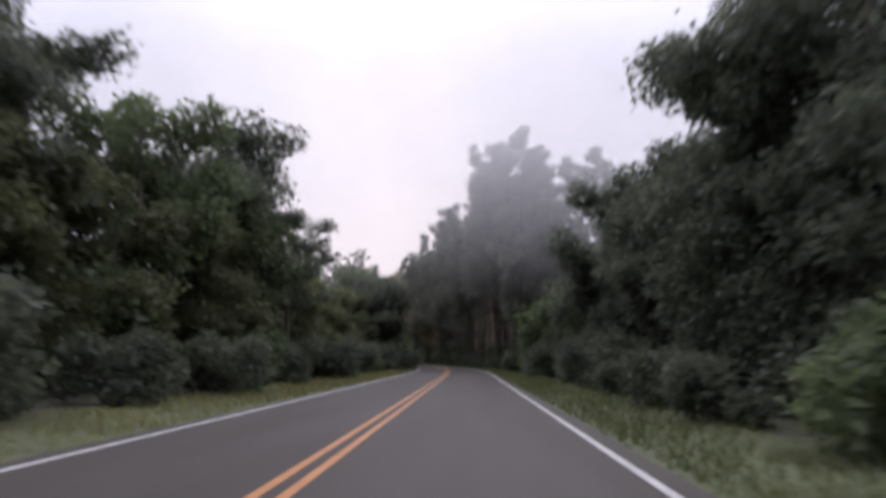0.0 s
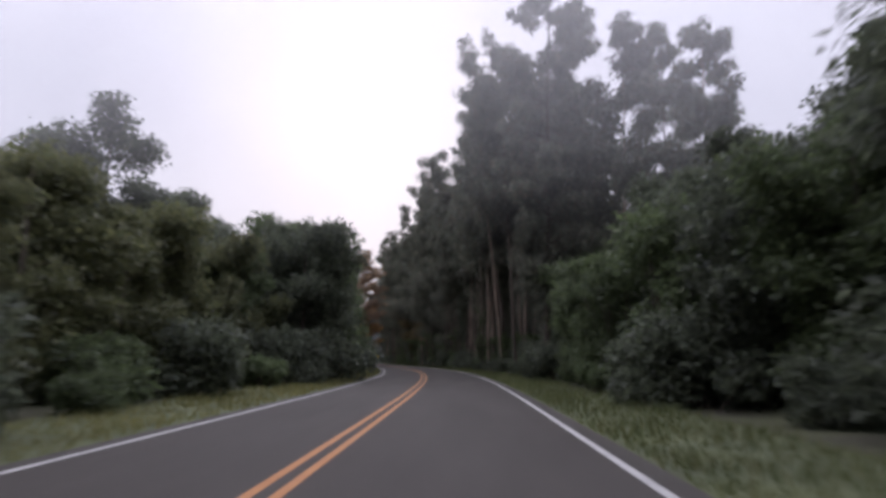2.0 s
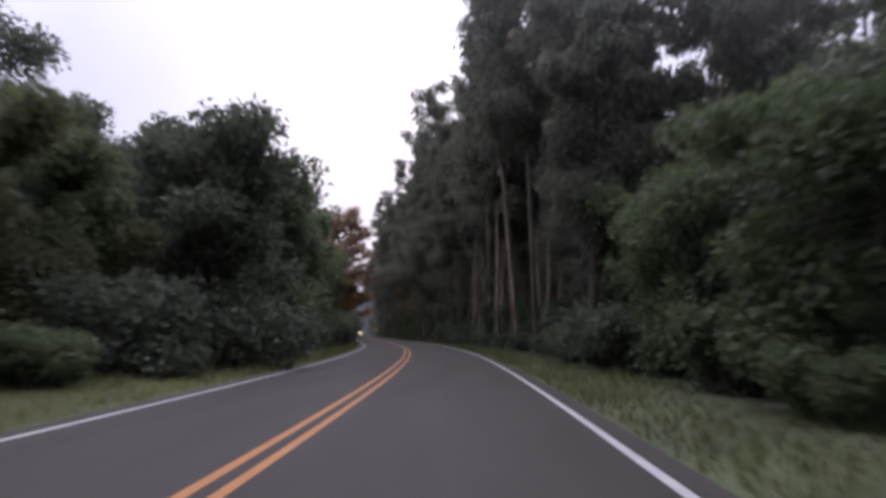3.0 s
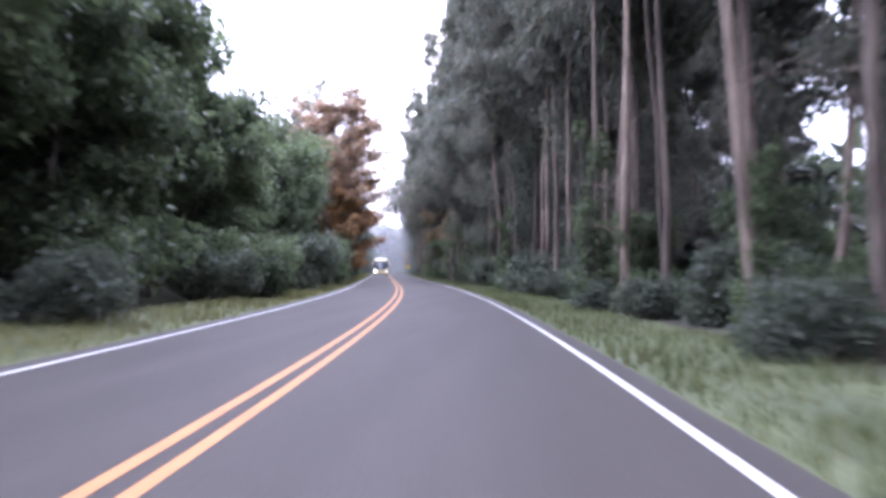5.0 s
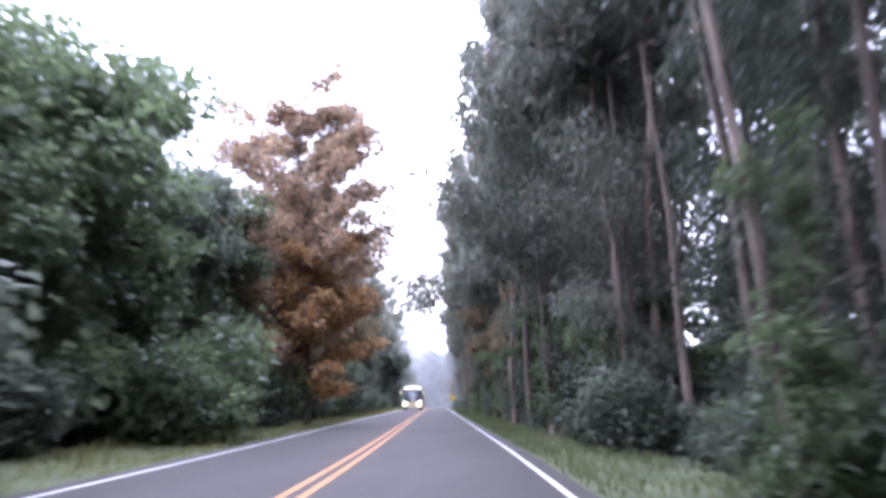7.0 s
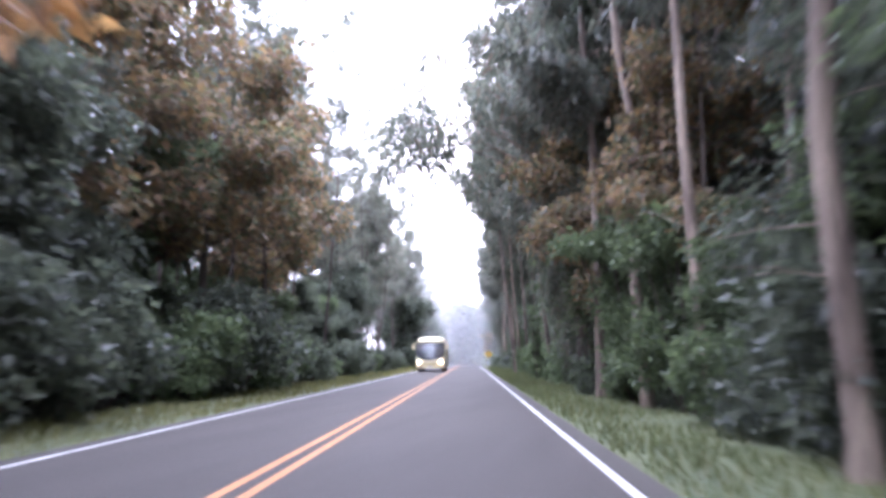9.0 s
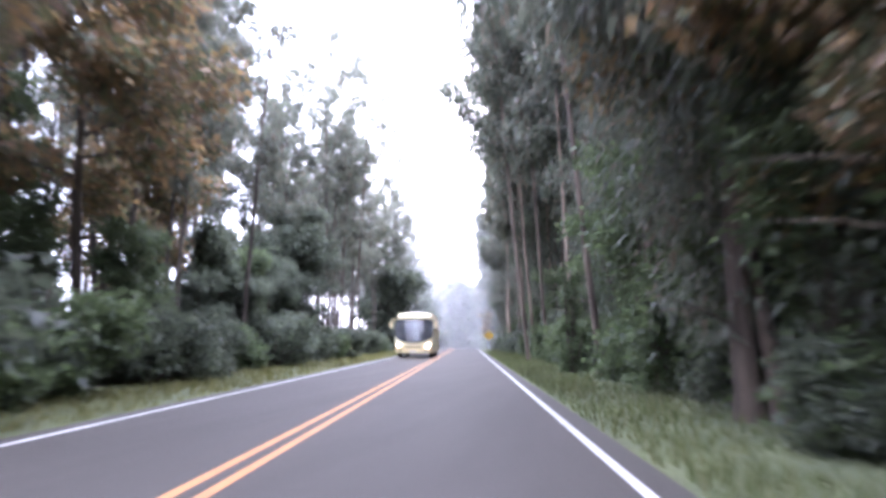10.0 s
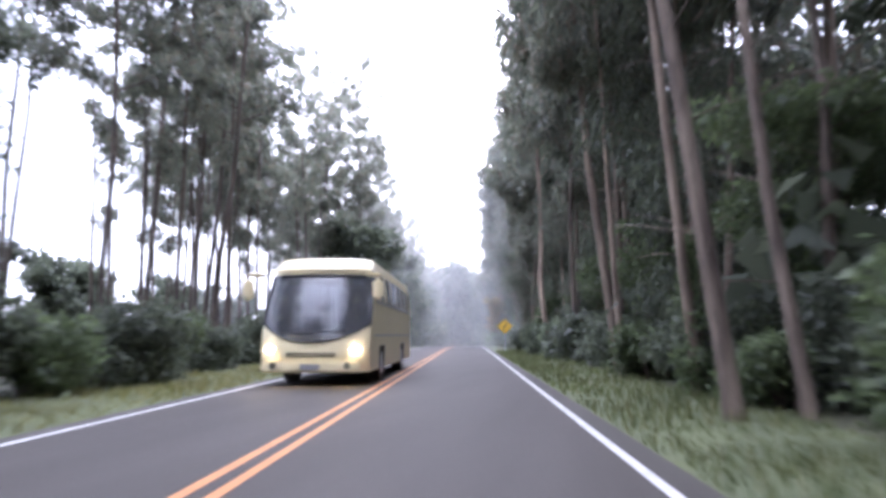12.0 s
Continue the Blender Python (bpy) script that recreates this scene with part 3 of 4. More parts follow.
place(KINDS["cone"][0], 75.5, 12.2, 140, 0.72)
place(KINDS["headed"][0], 77.5, 10.0, 130, 0.92)
place(KINDS["headed"][0], 72.0, 16.0, 230, 0.9)
place(KINDS["headed"][0], 86.0, 7.8, 200, 1.08)
place(KINDS["headed"][0], 85.0, 13.5, 60, 0.95)
place(KINDS["headed"][0], 93.0, 7.2, 300, 0.96)
place(KINDS["headed"][0], 101.0, 8.4, 30, 0.9)
for s, side, size in ((80.5, 5.0, 0.6), (89.8, 4.6, 0.95), (87.6, 4.8, 0.5), (144.5, 4.5, 1.0), (163.5, 4.0, 0.7), (154.5, 4.5, 0.75), (180.5, 4.6, 0.6), (105.4, 4.15, 0.75), (115.5, 5.4, 0.5), (96.0, 6.7, 0.5)):
    place(pick("climber"), s, side, rng.random() * 360, size)
row("leafy", 95.5, 108, 3.6, 7.6, 0.7, 0.72, 1.08)
for s, side, size in ((107.6, 6.5, 0.8), (113.0, 9.2, 0.75)):
    place(KINDS["leafy"][2], s, side, 70 * s, size)
row("leafy", 111.5, 136, 3.0, 5.6, 0.7, 0.72, 1.08)
row("pole", 76.5, 137, 3.3, 6.6, 0.9, 0.85, 1.1)
row("pole", 139, 200, 4.0, 6.4, 0.9, 0.85, 1.15)
row("euc", 122, 136, 5.5, 4.1, 0.2, 0.75, 1.0)
row("euc", 138, 146, 3.6, 4.2, 0.3, 0.8, 1.0)
row("leafy", 147, 151, 3.0, 5.0, 0.3, 0.8, 1.0)
row("leafy", 152, 173, 3.4, 6.6, 0.6, 0.72, 1.08)
row("leafy", 186, 330, 3.2, 6.3, 0.7, 0.7, 1.05)
row("euc", 187, 330, 9.0, 5.0, 0.3, 0.75, 1.0)
row("eucback", 80, 118, 9.0, 11.0, 0.9, 0.8, 1.0)
for s, side in ((88.0, 14.0), (97.0, 13.4), (109.0, 12.4), (119.5, 13.6)):
    place(KINDS["eucback"][0], s, side, 40 * s, 0.9)
row("eucback", 122, 330, 5.2, 9.5, 0.9, 0.9, 1.1)
row("back", 78, 105, 4.5, 15.0, 1.0, 0.4, 0.6)
row("back", 105, 140, 4.5, 14.5, 1.0, 0.55, 0.8)
row("back", 141, 260, 7.0, 13.5, 1.0, 0.9, 1.2)
row("shrub", 95, 192, 2.1, 5.6, 1.0, 0.4, 1.05, 0.9)
row("farshrub", 193, 310, 2.9, 5.4, 0.5, 0.7, 1.2)
row("thicket", 80, 138, 6.0, 7.2, 0.5, 0.32, 0.55)
row("thicket", 139, 250, 6.0, 6.6, 0.5, 0.5, 0.9)
row("thicket", 117, 138, 3.4, 5.6, 0.4, 0.5, 0.8)
row("thicket", 150, 159, 2.8, 6.0, 0.3, 0.92, 1.0)
row("thicket", 140.5, 149, 2.8, 5.0, 0.2, 0.66, 0.8)
place(KINDS["ochre"][0], 146.5, 5.0, 20, 0.6)
place(KINDS["ochre"][1], 141.0, 5.6, 80, 0.75)
place(KINDS["ochre"][0], 246, 3.8, 20, 0.45)
place(KINDS["ochre"][1], 262, 4.2, 20, 0.5)
place(KINDS["ochre"][0], 147.5, 4.9, 250, 0.85)
place(KINDS["ochre"][1], 151.5, 5.4, 130, 0.8)
place(KINDS["overhang"][0], 149.5, 4.3, 10, 1.0)
# ---- left, the slender stand ----
rng = np.random.default_rng(35)
rust_rng = np.random.default_rng(21)
lm = [(h, (1.4 + 4.4 * rust_rng.random() ** 0.8) * (1.08 - 0.4 * h), 0.05 + 0.35 * rust_rng.random()) for h in np.linspace(0.14, 0.98, 88)]
rust = tree("rust_leaved_tree", "tall tree with rust-brown dry foliage beside the road", "tree", rust_rng, 17, 0.24, BARK_DARK, LEAF_RUST, lm, 0.72, 38000, 0.24, 0.15, 0.25, tri=True, thin=0.1, flat=0.6)
p = at(129.5, -7.6)
rust.matrix_world = pose(p.x, p.y, p.z)
lm = [(h, (1.0 + 2.4 * rust_rng.random() ** 0.8) * (1.1 - 0.5 * h), 0.1 + 0.3 * rust_rng.random()) for h in np.linspace(0.16, 0.98, 40)]
golden = tree("golden_leaved_tree", "smaller tree with orange-brown leaves under the rust-brown one", "tree", rust_rng, 8.6, 0.13, BARK_DARK, LEAF_GOLD, lm, 0.62, 15000, 0.22, 0.15, 0.25, tri=True, thin=0.1, flat=0.6)
p = at(128.6, -6.2)
golden.matrix_world = pose(p.x, p.y, p.z)
place(KINDS["broad"][0], 138, -9.5, 100, 0.9)
place(KINDS["ochre"][0], 148, -9.4, 140, 1.1)
place(KINDS["ochre"][1], 155, -9.2, 300, 1.0)
place(KINDS["ochre"][0], 143, -11.0, 200, 1.15)
place(KINDS["ochre"][1], 161.5, -12.5, 60, 0.85)
place(KINDS["ochre"][0], 165.0, -13.0, 120, 0.8)
for s, side, size in ((143, -12.8, 0.98), (146, -10.8, 0.86), (149, -16, 0.8), (147.5, -13.6, 0.85), (153, -17.5, 0.85), (155, -13.6, 0.8), (158.5, -17, 0.85), (162, -19.5, 0.8)):
    place(pick("broad"), s, side, rng.random() * 360, size)
row("back", 150, 250, 4.0, -25, 1.5, 0.38, 0.52)
place(KINDS["layered"][0], 176.5, -9.6, 300, 0.72)
place(KINDS["broad"][0], 174, -10.2, 200, 0.8)
place(KINDS["broad"][2], 178.5, -11.5, 20, 0.78)
place(KINDS["broad"][2], 167, -10.5, 90, 0.62)
for s in np.concatenate([np.arange(138, 172, 0.95), np.arange(172, 232, 0.8), np.arange(232, 330, 1.1)]):
    place(pick("thin"), s + rng.normal(0, 0.4), -8.8 - 12.5 * rng.random() ** 1.2, rng.random() * 360, (0.6 if s < 151 else 0.95 if s < 196 else 0.82) + 0.3 * rng.random())
row("shrub", 136, 152, 2.6, -8.8, 0.5, 1.05, 1.5)
row("broad", 154, 172, 4.4, -10.0, 0.4, 0.42, 0.58)
row("shrub", 153, 172, 2.8, -8.3, 0.3, 0.7, 1.0)
row("shrub", 174, 205, 2.2, -9.0, 0.6, 0.6, 0.95)
row("farshrub", 206, 330, 2.4, -8.8, 0.6, 0.4, 0.6)
row("back", 214, 330, 4.5, -9.6, 0.5, 0.75, 0.95)
row("back", 326, 372, 4.0, -10, 0.8, 1.35, 1.8)
row("eucback", 330, 372, 4.0, -14, 1.5, 0.7, 0.9)
for protos in KINDS.values():
    for root in protos:
        for o in list(root.children_recursive) + [root]:
            bpy.data.objects.remove(o)


# ============ woods farther off, one mass on each side ============
rng = np.random.default_rng(36)


def woods(label, s0, s1, side0, side1, high, count):
    cs, rs = [], []
    for s in np.arange(s0, s1, 6.5):
        for q in np.arange(side0, side1, 6.5):
            b = at(s + rng.normal(0, 1.5), q + rng.normal(0, 1.5))
            for z in (0.3, 0.7):
                cs.append((b.x + rng.normal(0, 0.8), b.y + rng.normal(0, 0.8), high * z * (0.8 + 0.4 * rng.random())))
                rs.append((3.4, 3.4, high * 0.27))
    ob = new("far_woods", leaf_mesh("far_woods", LEAF_DARK, rng, cs, rs, count, 1.3, 0.8, 0.1, tri=True))
    return tagged(ob, label, "woods", kind="stuff")


woods("dark mixed woods spreading away from the road", -40, 135, -62, -20, 6.5, 60000)
woods("dark mixed woods spreading behind the plantation", -40, 330, 18, 62, 5.5, 90000)

# ============ grass ============


def grass(label, s0, s1, side0, side1, count, mat):
    """Loose blades of verge grass, one mass."""
    ss, qq = rng.uniform(s0, s1, count), rng.uniform(side0, side1, count)
    base = np.array([at(a, b) for a, b in zip(ss, qq)])
    clump = np.array([noise.noise(Vector((x * 0.6, y * 0.6, 3))) for x, y, _ in base])
    hgt = (0.10 + 0.10 * rng.random(count)) * (1.0 + 1.1 * clump)
    a = rng.random(count) * 2 * math.pi
    w = np.stack([np.cos(a), np.sin(a), np.zeros(count)], 1) * 0.016
    tip = base + np.stack([rng.normal(0, 0.06, count), rng.normal(0, 0.06, count), np.maximum(hgt, 0.05)], 1)
    base[:, 2] -= 0.05
    co = np.stack([base - w, base + w, tip], 1).reshape(-1, 3)
    me = mesh_of("grass", co.tolist(), [(3 * i, 3 * i + 1, 3 * i + 2) for i in range(count)], mat)
    return tagged(new("grass", me), label, "grass", kind="stuff")


grass("short green verge grass at the road's edge", -4, 215, EDGE_R + 0.42, 4.6, 52000, GRASS)
grass("short yellowish verge grass at the road's edge", -4, 215, -8.2, EDGE_L - 0.45, 42000, GRASS_DRY)

# ============ low cloud and far haze, put into see-through sheets ====================
HAZE_SHEET, mn, ml, mb = material("haze_sheet", 1.0)
mb.inputs["Base Color"].default_value = (0.96, 0.95, 0.945, 1)
mb.inputs["Specular IOR Level"].default_value = 0.0
m_tr, m_cl, m_half, m_mix = mn.new("ShaderNodeBsdfTranslucent"), mn.new("ShaderNodeBsdfTransparent"), mn.new("ShaderNodeMixShader"), mn.new("ShaderNodeMixShader")
m_tr.inputs["Color"].default_value = (0.96, 0.95, 0.945, 1)
m_half.inputs["Fac"].default_value = 0.5
ml.new(mb.outputs[0], m_half.inputs[1])
ml.new(m_tr.outputs[0], m_half.inputs[2])
m_tc, m_nz, m_ball = mn.new("ShaderNodeTexCoord"), mn.new("ShaderNodeTexNoise"), mn.new("ShaderNodeTexGradient")
m_nz.inputs["Scale"].default_value, m_nz.inputs["Detail"].default_value = 0.09, 1.0
ml.new(m_tc.outputs["Object"], m_nz.inputs["Vector"])
m_map = mn.new("ShaderNodeMapping")
m_map.inputs["Location"].default_value, m_map.inputs["Scale"].default_value = (-1, -1, -1), (2, 2, 2)
ml.new(m_tc.outputs["Generated"], m_map.inputs["Vector"])
m_ball.gradient_type = "SPHERICAL"
ml.new(m_map.outputs["Vector"], m_ball.inputs["Vector"])
m_soft, m_a = mn.new("ShaderNodeMapRange"), mn.new("ShaderNodeMath")
m_a.name = "veil"
m_soft.interpolation_type = "SMOOTHSTEP"
m_soft.inputs["From Max"].default_value = 0.6
ml.new(m_ball.outputs["Fac"], m_soft.inputs["Value"])
m_nr = mn.new("ShaderNodeMapRange")
m_nr.name = "density"
m_nr.inputs["From Min"].default_value, m_nr.inputs["From Max"].default_value = 0.3, 0.7
m_nr.inputs["To Min"].default_value, m_nr.inputs["To Max"].default_value = 0.06, 0.15
ml.new(m_nz.outputs["Fac"], m_nr.inputs["Value"])
m_a.operation = "MULTIPLY"
ml.new(m_soft.outputs[0], m_a.inputs[0])
ml.new(m_nr.outputs[0], m_a.inputs[1])
ml.new(m_a.outputs[0], m_mix.inputs["Fac"])
ml.new(m_cl.outputs[0], m_mix.inputs[1])
ml.new(m_half.outputs[0], m_mix.inputs[2])
ml.new(m_mix.outputs[0], mn["Material Output"].inputs["Surface"])


# the same, but growing denser with height: sheets that stand in for low cloud
CLOUD_SHEET = HAZE_SHEET.copy()
CLOUD_SHEET.name = "low_cloud"
cn, cl = CLOUD_SHEET.node_tree.nodes, CLOUD_SHEET.node_tree.links
cn["density"].inputs["To Min"].default_value, cn["density"].inputs["To Max"].default_value = 0.165, 0.235
c_tc, c_sep, c_up, c_top, c_mul = cn.new("ShaderNodeTexCoord"), cn.new("ShaderNodeSeparateXYZ"), cn.new("ShaderNodeMapRange"), cn.new("ShaderNodeMapRange"), cn.new("ShaderNodeMath")
cl.new(c_tc.outputs["Object"], c_sep.inputs[0])
for q, lo, hi in ((c_up, 5.0, 25.0), (c_top, 41.0, 28.0)):
    q.interpolation_type = "SMOOTHSTEP"
    q.inputs["From Min"].default_value, q.inputs["From Max"].default_value = lo, hi
    cl.new(c_sep.outputs["Z"], q.inputs["Value"])
c_mul.operation = "MULTIPLY"
cl.new(c_up.outputs[0], c_mul.inputs[0])
cl.new(c_top.outputs[0], c_mul.inputs[1])
cl.new(c_mul.outputs[0], cn["veil"].inputs[0])


def mist(label, s, side, mid, wide, high, mat=HAZE_SHEET):
    """A flat leaning see-through sheet across the road's direction, standing in for haze."""
    vs, fs, n = [], [], 24
    for i in range(n + 1):
        for j in range(n + 1):
            u, v = 2 * i / n - 1, 2 * j / n - 1
            q = at(s, side + u * wide, mid + v * high)
            b = v * high * 0.3
            a = heading(s)
            vs.append(q + Vector((-math.sin(a), math.cos(a), 0)) * b)
    for i in range(n):
        for j in range(n):
            k = i * (n + 1) + j
            fs.append((k, k + n + 1, k + n + 2, k + 1))
    ob = tagged(new("mist", mesh_of("mist", vs, fs, mat, True)), label, "mist", kind="stuff")
    ob.visible_shadow = False
    return ob


# sheet width and fade are fitted to the camera's view
for s in (51.5, 55, 58.5, 61.5):
    mist("see-through sheet standing in for low cloud round the tall tree tops", s, 0, 24, 50, 20, CLOUD_SHEET)
# added sheets that stand in for distance haze and glare over the far trees
for s in (222, 250, 285):
    mist("see-through sheet standing in for pale haze down the road", s, 0, 7, 46, 26)

# ============ bus in the other lane ============
BUS_PAINT = mottled("cream_yellow_bus_paint", (0.66, 0.57, 0.335), (0.70, 0.61, 0.37), (0.54, 0.46, 0.28), 0.8, 30, 0.35, 0.0)
BLACK = mottled("black_rubber", (0.018, 0.018, 0.02), (0.03, 0.03, 0.032), (0.01, 0.01, 0.01), 4, 60, 0.75, 0.2, 0.003)
STEEL = mottled("dull_steel", (0.42, 0.42, 0.43), (0.52, 0.52, 0.53), (0.3, 0.3, 0.3), 4, 50, 0.4, 0.1, 0.002, metal=0.9)
SEAT = mottled("grey_seat_cloth", (0.06, 0.06, 0.075), (0.09, 0.09, 0.10), (0.04, 0.04, 0.05), 6, 80, 0.95, 0.2, 0.004)
GLASS, _, _, gb = material("tinted_glass", 0.03)
gb.inputs["Base Color"].default_value = (0.20, 0.215, 0.23, 1)
gb.inputs["Transmission Weight"].default_value, gb.inputs["IOR"].default_value = 0.85, 1.45
LAMP, _, _, lb_ = material("lit_headlamp", 0.2)
lb_.inputs["Emission Color"].default_value, lb_.inputs["Emission Strength"].default_value = (1.0, 0.80, 0.52, 1), 70.0
AMBER, _, _, ab_ = material("amber_lens", 0.2)
ab_.inputs["Base Color"].default_value = (0.5, 0.16, 0.02, 1)



def half_width(z):
    return 1.25 - 0.03 * max(0, 0.9 - z) - 0.15 * max(0.0, (z - 1.9) / 1.15) ** 1.6


def front_y(u, z):
    rake = 0.0 if z < 0.95 else 0.80 * ((z - 0.95) / 1.8) ** 1.25
    return rake + 0.42 * abs(u) ** 3.5 + (0.06 if z < 0.5 else 0.0)


def screen_floor(u):
    return 1.02 + 0.42 * abs(u) ** 2.2


def grid_part(name, pts, keep, mat, parent, label="", off=Vector((0, 0, 0))):
    """A surface over a grid of points; keep(i, j) says which cells stay."""
    bm = bmesh.new()
    vv = [[bm.verts.new(p + off) for p in line] for line in pts]
    for i in range(len(vv) - 1):
        for j in range(len(vv[0]) - 1):
            if keep(i, j):
                bm.faces.new((vv[i][j], vv[i][j + 1], vv[i + 1][j + 1], vv[i + 1][j]))
    for v in [v for v in bm.verts if not v.link_faces]:
        bm.verts.remove(v)
    bmesh.ops.recalc_face_normals(bm, faces=bm.faces)
    for f in bm.faces:
        f.smooth = True
    return part(name, bm, mat, parent, label)


def box(bm, cx, cy, cz, dx, dy, dz, bev=0.0):
    r = bmesh.ops.create_cube(bm, size=1, matrix=Matrix.Translation((cx, cy, cz)) @ Matrix.Diagonal((dx, dy, dz, 1)))
    if bev:
        es = list({e for v in r["verts"] for e in v.link_edges})
        bmesh.ops.bevel(bm, geom=es, offset=bev, segments=2, affect="EDGES")


def disc(bm, cx, cy, cz, r, depth, axis="X", seg=20):
    m = Matrix.Translation((cx, cy, cz)) @ (Matrix.Rotation(radians(90), 4, "Y") if axis == "X" else Matrix.Rotation(radians(90), 4, "X"))
    bmesh.ops.create_cone(bm, cap_ends=True, segments=seg, radius1=r, radius2=r, depth=depth, matrix=m)


bus = tagged(new("bus"), "cream-yellow coach bus with lit headlights on the asphalt", "bus")
us = [-1, -0.985] + [-1 + i / 12 for i in range(1, 24)] + [0.985, 1]
ROWS = 24                                   # 0-5 nose, 5-17 windscreen, 17-24 brow


def row_z(k, u):
    lo = screen_floor(u)
    if k <= 5:
        return 0.34 + (lo - 0.34) * k / 5
    if k <= 17:
        return lo + (2.55 - lo) * (k - 5) / 12
    return 2.55 + 0.45 * (k - 17) / 7


def front_point(u, z):
    return Vector((u * half_width(z), front_y(u, z) + (1.1 * (z - 2.75) if z > 2.75 else 0) - (0.10 if z > 2.62 else 0), z))


fp = [[front_point(u, row_z(k, u)) for u in us] for k in range(ROWS + 1)]


def in_screen(i, j):
    return 5 <= i < 17 and 0 < j < len(us) - 2


grid_part("front_panel", fp, lambda i, j: not in_screen(i, j), BUS_PAINT, bus)
grid_part("windscreen", fp, in_screen, GLASS, bus, "large raked tinted windscreen", Vector((0, 0.012, 0)))
WIN = [(1.15, 1.95)] + [(2.1 + 1.3 * k, 3.25 + 1.3 * k) for k in range(6)]
for sd in (-1, 1):
    ys = sorted({0.0, 10.2} | {v for w in WIN for v in w} | {1.95 + 0.5 * k for k in range(1, 16)})
    zz = [0.34, 0.6, 0.9, 1.16, 1.6, 2.0, 2.2, 2.5, 2.72, 2.86, 3.0]
    sp = [[Vector((sd * half_width(z), max(y, front_y(1, z) + (1.1 * (z - 2.75) if z > 2.75 else 0)), z)) for y in ys] for z in zz]

    def in_window(i, j):
        ym, zm = (ys[j] + ys[j + 1]) / 2, (zz[i] + zz[i + 1]) / 2
        return 2.0 < zm < 2.72 and any(a < ym < b for a, b in WIN)

    def arch(i, j):
        ym, zm = (ys[j] + ys[j + 1]) / 2, (zz[i] + zz[i + 1]) / 2
        return zm < 0.95 and (abs(ym - 2.5) < 0.55 or abs(ym - 7.4) < 0.55)

    grid_part("side_panel", sp, lambda i, j: not in_window(i, j) and not arch(i, j), BUS_PAINT, bus)
    for a, b in WIN:
        bm = bmesh.new()
        q = [bm.verts.new((sd * (half_width(z) - 0.012), y, z)) for y, z in ((a, 2.0), (b, 2.0), (b, 2.72), (a, 2.72))]
        bm.faces.new(q)
        part("side_window", bm, GLASS, bus)
    bm = bmesh.new()
    box(bm, sd * 1.256, 5.6, 1.16, 0.02, 9.0, 0.045, 0.006)
    part("trim_strip", bm, STEEL, bus, "dull metal strip along the side")
    bm = bmesh.new()
    box(bm, sd * 1.252, 5.6, 1.96, 0.02, 8.9, 0.05, 0.006)
    part("window_rail", bm, STEEL, bus)
    for yw in (2.5, 7.4):
        bm = bmesh.new()
        disc(bm, sd * 1.08, yw, 0.47, 0.47, 0.28, seg=28)
        wheel = part("wheel", bm, BLACK, bus)
        bm = bmesh.new()
        disc(bm, sd * 1.215, yw, 0.47, 0.27, 0.03)
        part("rim", bm, STEEL, wheel, "dull steel wheel rim")
    bm = bmesh.new()
    box(bm, sd * 1.47, 0.05, 2.18, 0.24, 0.16, 0.46, 0.06)
    box(bm, sd * 1.33, 0.24, 2.52, 0.34, 0.34, 0.07, 0.02)
    mirror = part("wing_mirror", bm, BUS_PAINT, bus)
    bm = bmesh.new()
    box(bm, sd * 1.47, 0.135, 2.18, 0.19, 0.008, 0.38)
    part("mirror_glass", bm, GLASS, mirror)
    bm = bmesh.new()
    box(bm, sd * 0.90, 0.20, 0.84, 0.34, 0.16, 0.17, 0.07)
    part("headlight", bm, LAMP, bus, "lit warm-white oblong headlight")
    bm = bmesh.new()
    disc(bm, sd * 0.82, -0.06, 0.50, 0.075, 0.08, "Y")
    part("fog_lamp", bm, GLASS, bus)
    bm = bmesh.new()
    box(bm, sd * 1.11, 0.40, 0.87, 0.14, 0.10, 0.14, 0.02)
    part("indicator", bm, AMBER, bus, "amber indicator lens")
rp = [[Vector((u * half_width(3.0), y, 3.0 + 0.10 * (1 - u * u) * min(1, (y - 1.2) / 1.0 if y > 1.2 else 0))) for u in us] for y in (1.36, 1.75, 2.2, 4, 6, 8, 9.8, 10.2)]
rp[0] = [Vector((u * half_width(3.0), front_y(u, 3.0) + 0.175, 3.0)) for u in us]
grid_part("roof", rp, lambda i, j: True, BUS_PAINT, bus)
bp_ = [[Vector((u * half_width(z), 10.2, z)) for u in us] for z in (0.34, 1.0, 2.0, 2.5, 3.0)]
grid_part("back_panel", bp_, lambda i, j: True, BUS_PAINT, bus)
# black seal round the windscreen, and the dark display over it
for a in (0, 1):
    rim = [front_point(us[1 + k], row_z(5 if a == 0 else 17, us[1 + k])) + Vector((0, -0.012, 0)) for k in range(len(us) - 2)]
    vs, fs = [], []
    limb(vs, fs, rim, [0.03] * len(rim), 6)
    part("windscreen_seal", mesh_of("windscreen_seal", vs, fs, BLACK), None, bus)
for u in (us[1], us[-2]):
    rim = [front_point(u, row_z(k, u)) + Vector((0, -0.012, 0)) for k in range(5, 18)]
    vs, fs = [], []
    limb(vs, fs, rim, [0.035] * len(rim), 6)
    part("windscreen_seal", mesh_of("windscreen_seal", vs, fs, BLACK), None, bus)
bm = bmesh.new()
box(bm, 0, 0.80, 2.40, 1.5, 0.05, 0.22, 0.01)
part("destination_display", bm, BLACK, bus, "dark display behind the windscreen")
bm = bmesh.new()
box(bm, 0, -0.10, 0.47, 0.42, 0.012, 0.13)
part("number_plate", bm, STEEL, bus, "plain grey plate")
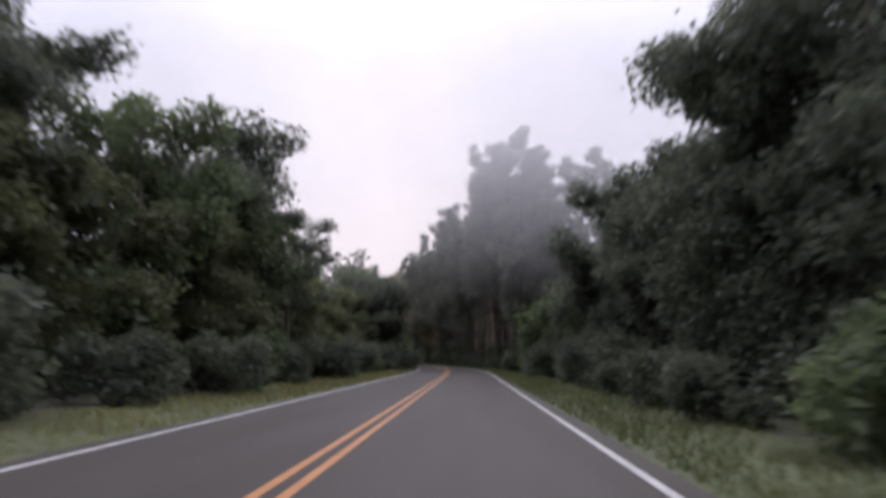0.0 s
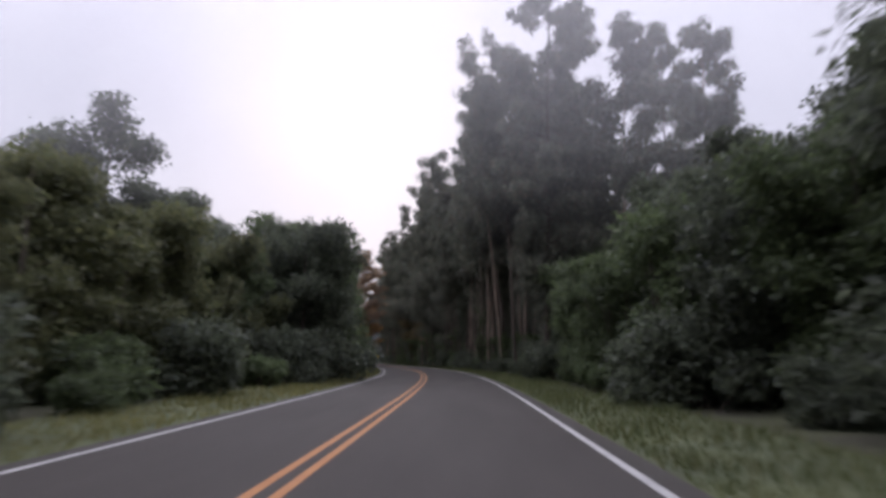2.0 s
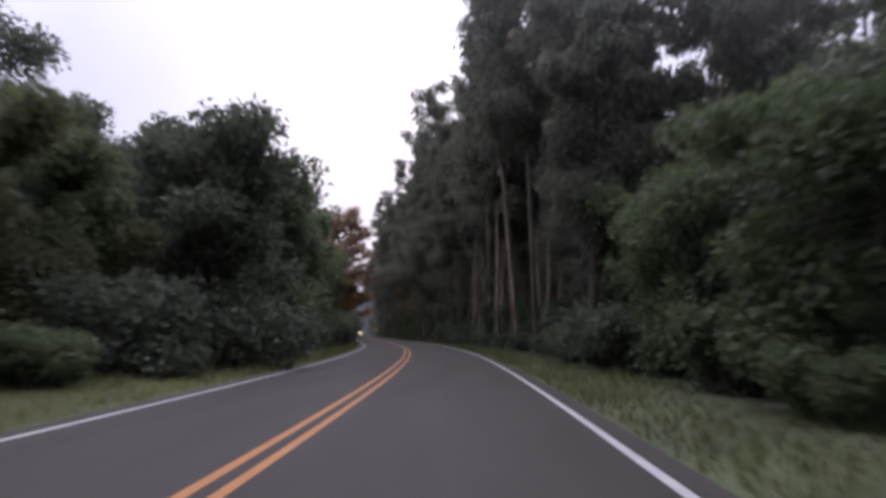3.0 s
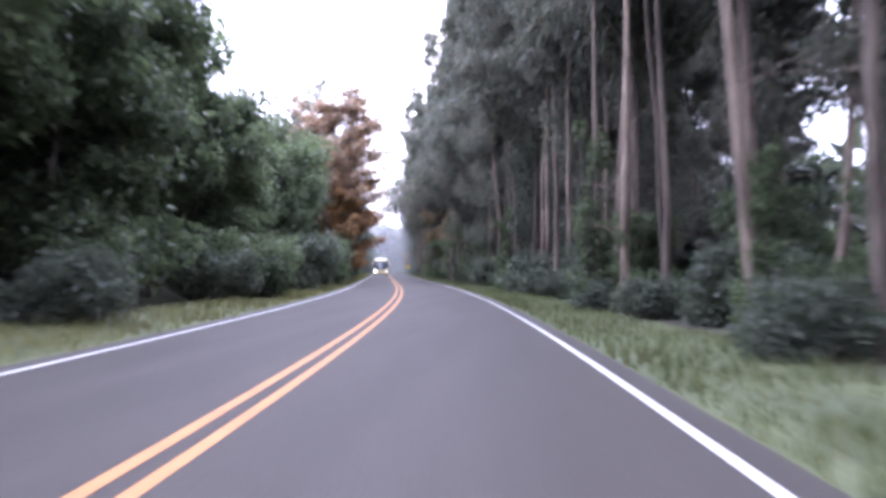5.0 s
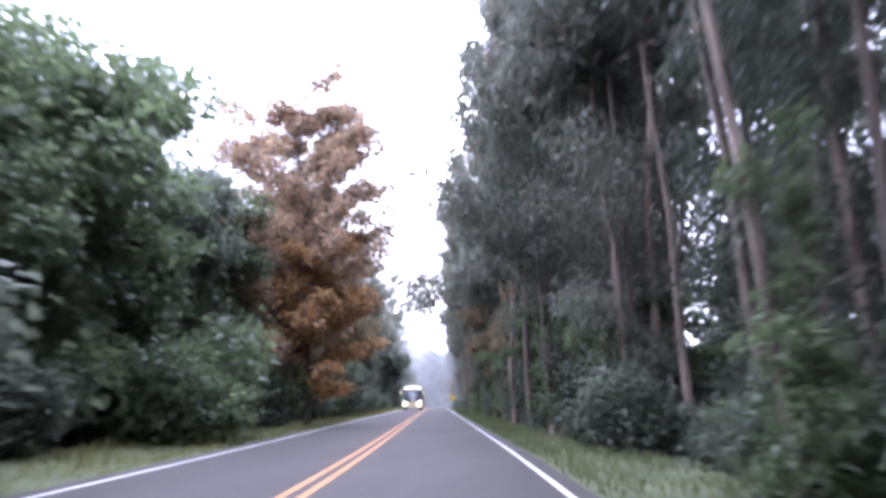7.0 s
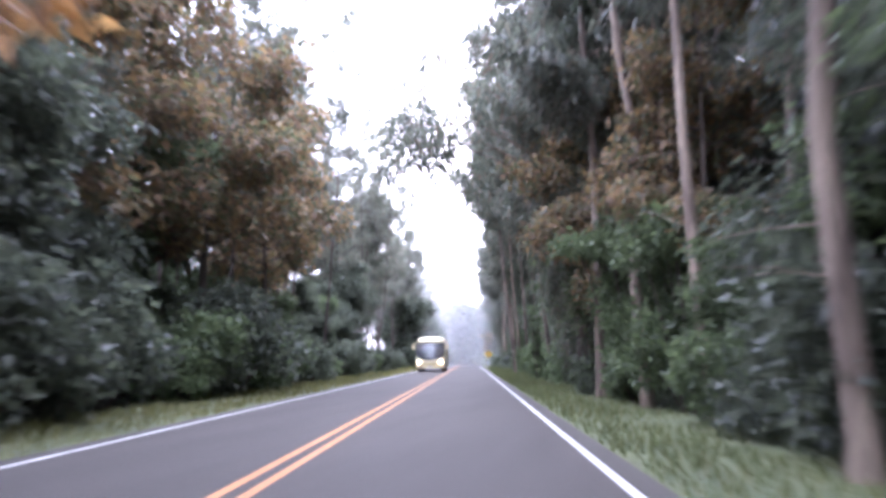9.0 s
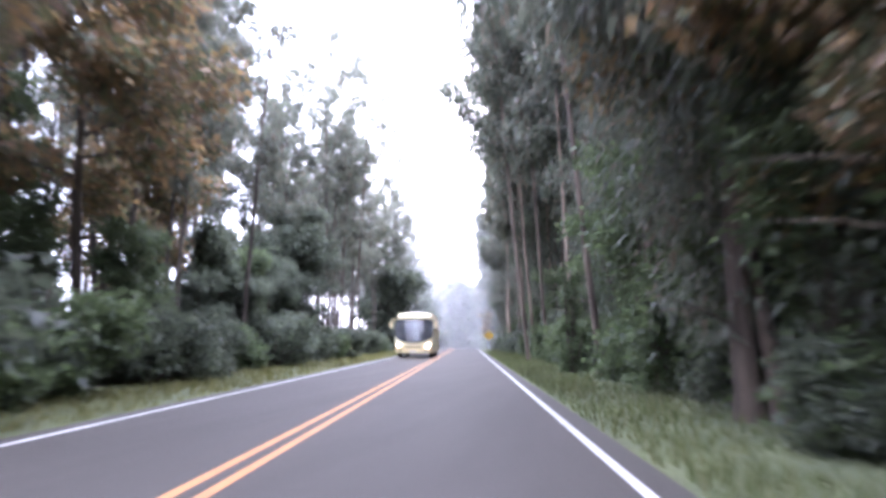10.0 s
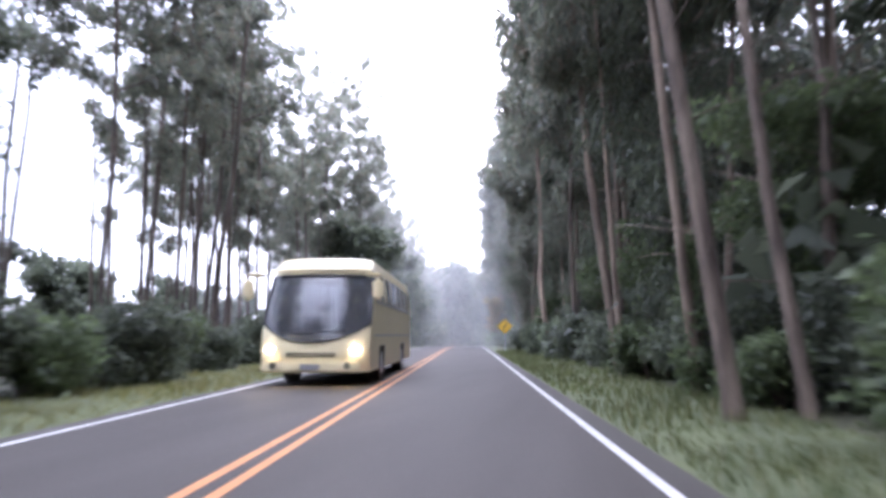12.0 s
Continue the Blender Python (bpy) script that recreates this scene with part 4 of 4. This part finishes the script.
for x0, x1 in ((-0.75, -0.05), (0.1, 0.8)):
    vs, fs = [], []
    limb(vs, fs, [front_point(x0 / 1.25, 1.12) + Vector((0, -0.03, 0)), front_point(x1 / 1.25, 1.32) + Vector((0, -0.03, 0))], [0.014, 0.008], 6)
    part("wiper", mesh_of("wiper", vs, fs, BLACK), None, bus, "black windscreen wiper")
bm = bmesh.new()
box(bm, 0, -0.02, 0.47, 2.2, 0.14, 0.24, 0.05)
part("bumper", bm, BUS_PAINT, bus)
for z in (0.70, 0.76):
    bm = bmesh.new()
    box(bm, 0, 0.0, z, 1.1, 0.03, 0.025, 0.006)
    part("grille_bar", bm, BLACK, bus)
bm = bmesh.new()
box(bm, 0, 5.2, 0.62, 2.36, 9.6, 0.5)
part("floor_pan", bm, BLACK, bus)
bm = bmesh.new()
box(bm, 0, 0.78, 1.02, 2.0, 0.5, 0.22, 0.05)
part("dashboard", bm, BLACK, bus)
for y in (2.6, 3.9, 5.2, 6.5, 7.8):
    for x in (-0.85, -0.38, 0.38, 0.85):
        bm = bmesh.new()
        box(bm, x, y, 1.5, 0.42, 0.14, 1.26, 0.05)
        part("seat", bm, SEAT, bus)
p = at(182, -3.35)
bus.matrix_world = pose(p.x, p.y, p.z, 0, 0, math.degrees(heading(182)))

# ============ warning sign ============
SIGN_YELLOW = mottled("yellow_sign_sheeting", (0.66, 0.40, 0.03), (0.72, 0.45, 0.04), (0.5, 0.3, 0.03), 2, 30, 0.5, 0.0)
sign = tagged(new("warning_sign"), "yellow diamond bend-warning sign on a grey post", "road sign")
bm = bmesh.new()
bmesh.ops.create_cone(bm, cap_ends=True, segments=12, radius1=0.035, radius2=0.035, depth=2.3, matrix=Matrix.Translation((0, 0.03, 1.0)))
part("post", bm, STEEL, sign)
turn = Matrix.Translation((0, -0.02, 1.75)) @ Matrix.Rotation(radians(45), 4, "Y")
bm = bmesh.new()
bmesh.ops.create_cube(bm, size=1, matrix=turn @ Matrix.Diagonal((0.75, 0.02, 0.75, 1)))
plate = part("plate", bm, SIGN_YELLOW, sign)
bm = bmesh.new()
for dx, dz, wx, wz in ((0, 0.345, 0.70, 0.02), (0, -0.345, 0.70, 0.02), (0.345, 0, 0.02, 0.67), (-0.345, 0, 0.02, 0.67)):
    bmesh.ops.create_cube(bm, size=1, matrix=turn @ Matrix.Translation((dx, -0.013, dz)) @ Matrix.Diagonal((wx, 0.006, wz, 1)))
part("border", bm, BLACK, plate, "thin black border")
bm = bmesh.new()
for x, z, w, h in ((-0.08, -0.14, 0.07, 0.26), (0.0, 0.0, 0.22, 0.07), (0.08, 0.10, 0.07, 0.22), (0.08, 0.22, 0.18, 0.05)):
    box(bm, x, -0.034, 1.75 + z, w, 0.006, h)
part("arrow", bm, BLACK, plate, "black bent arrow")
p = at(211.5, 2.6)
sign.matrix_world = pose(p.x, p.y, p.z, 0, 0, math.degrees(heading(211.5)))
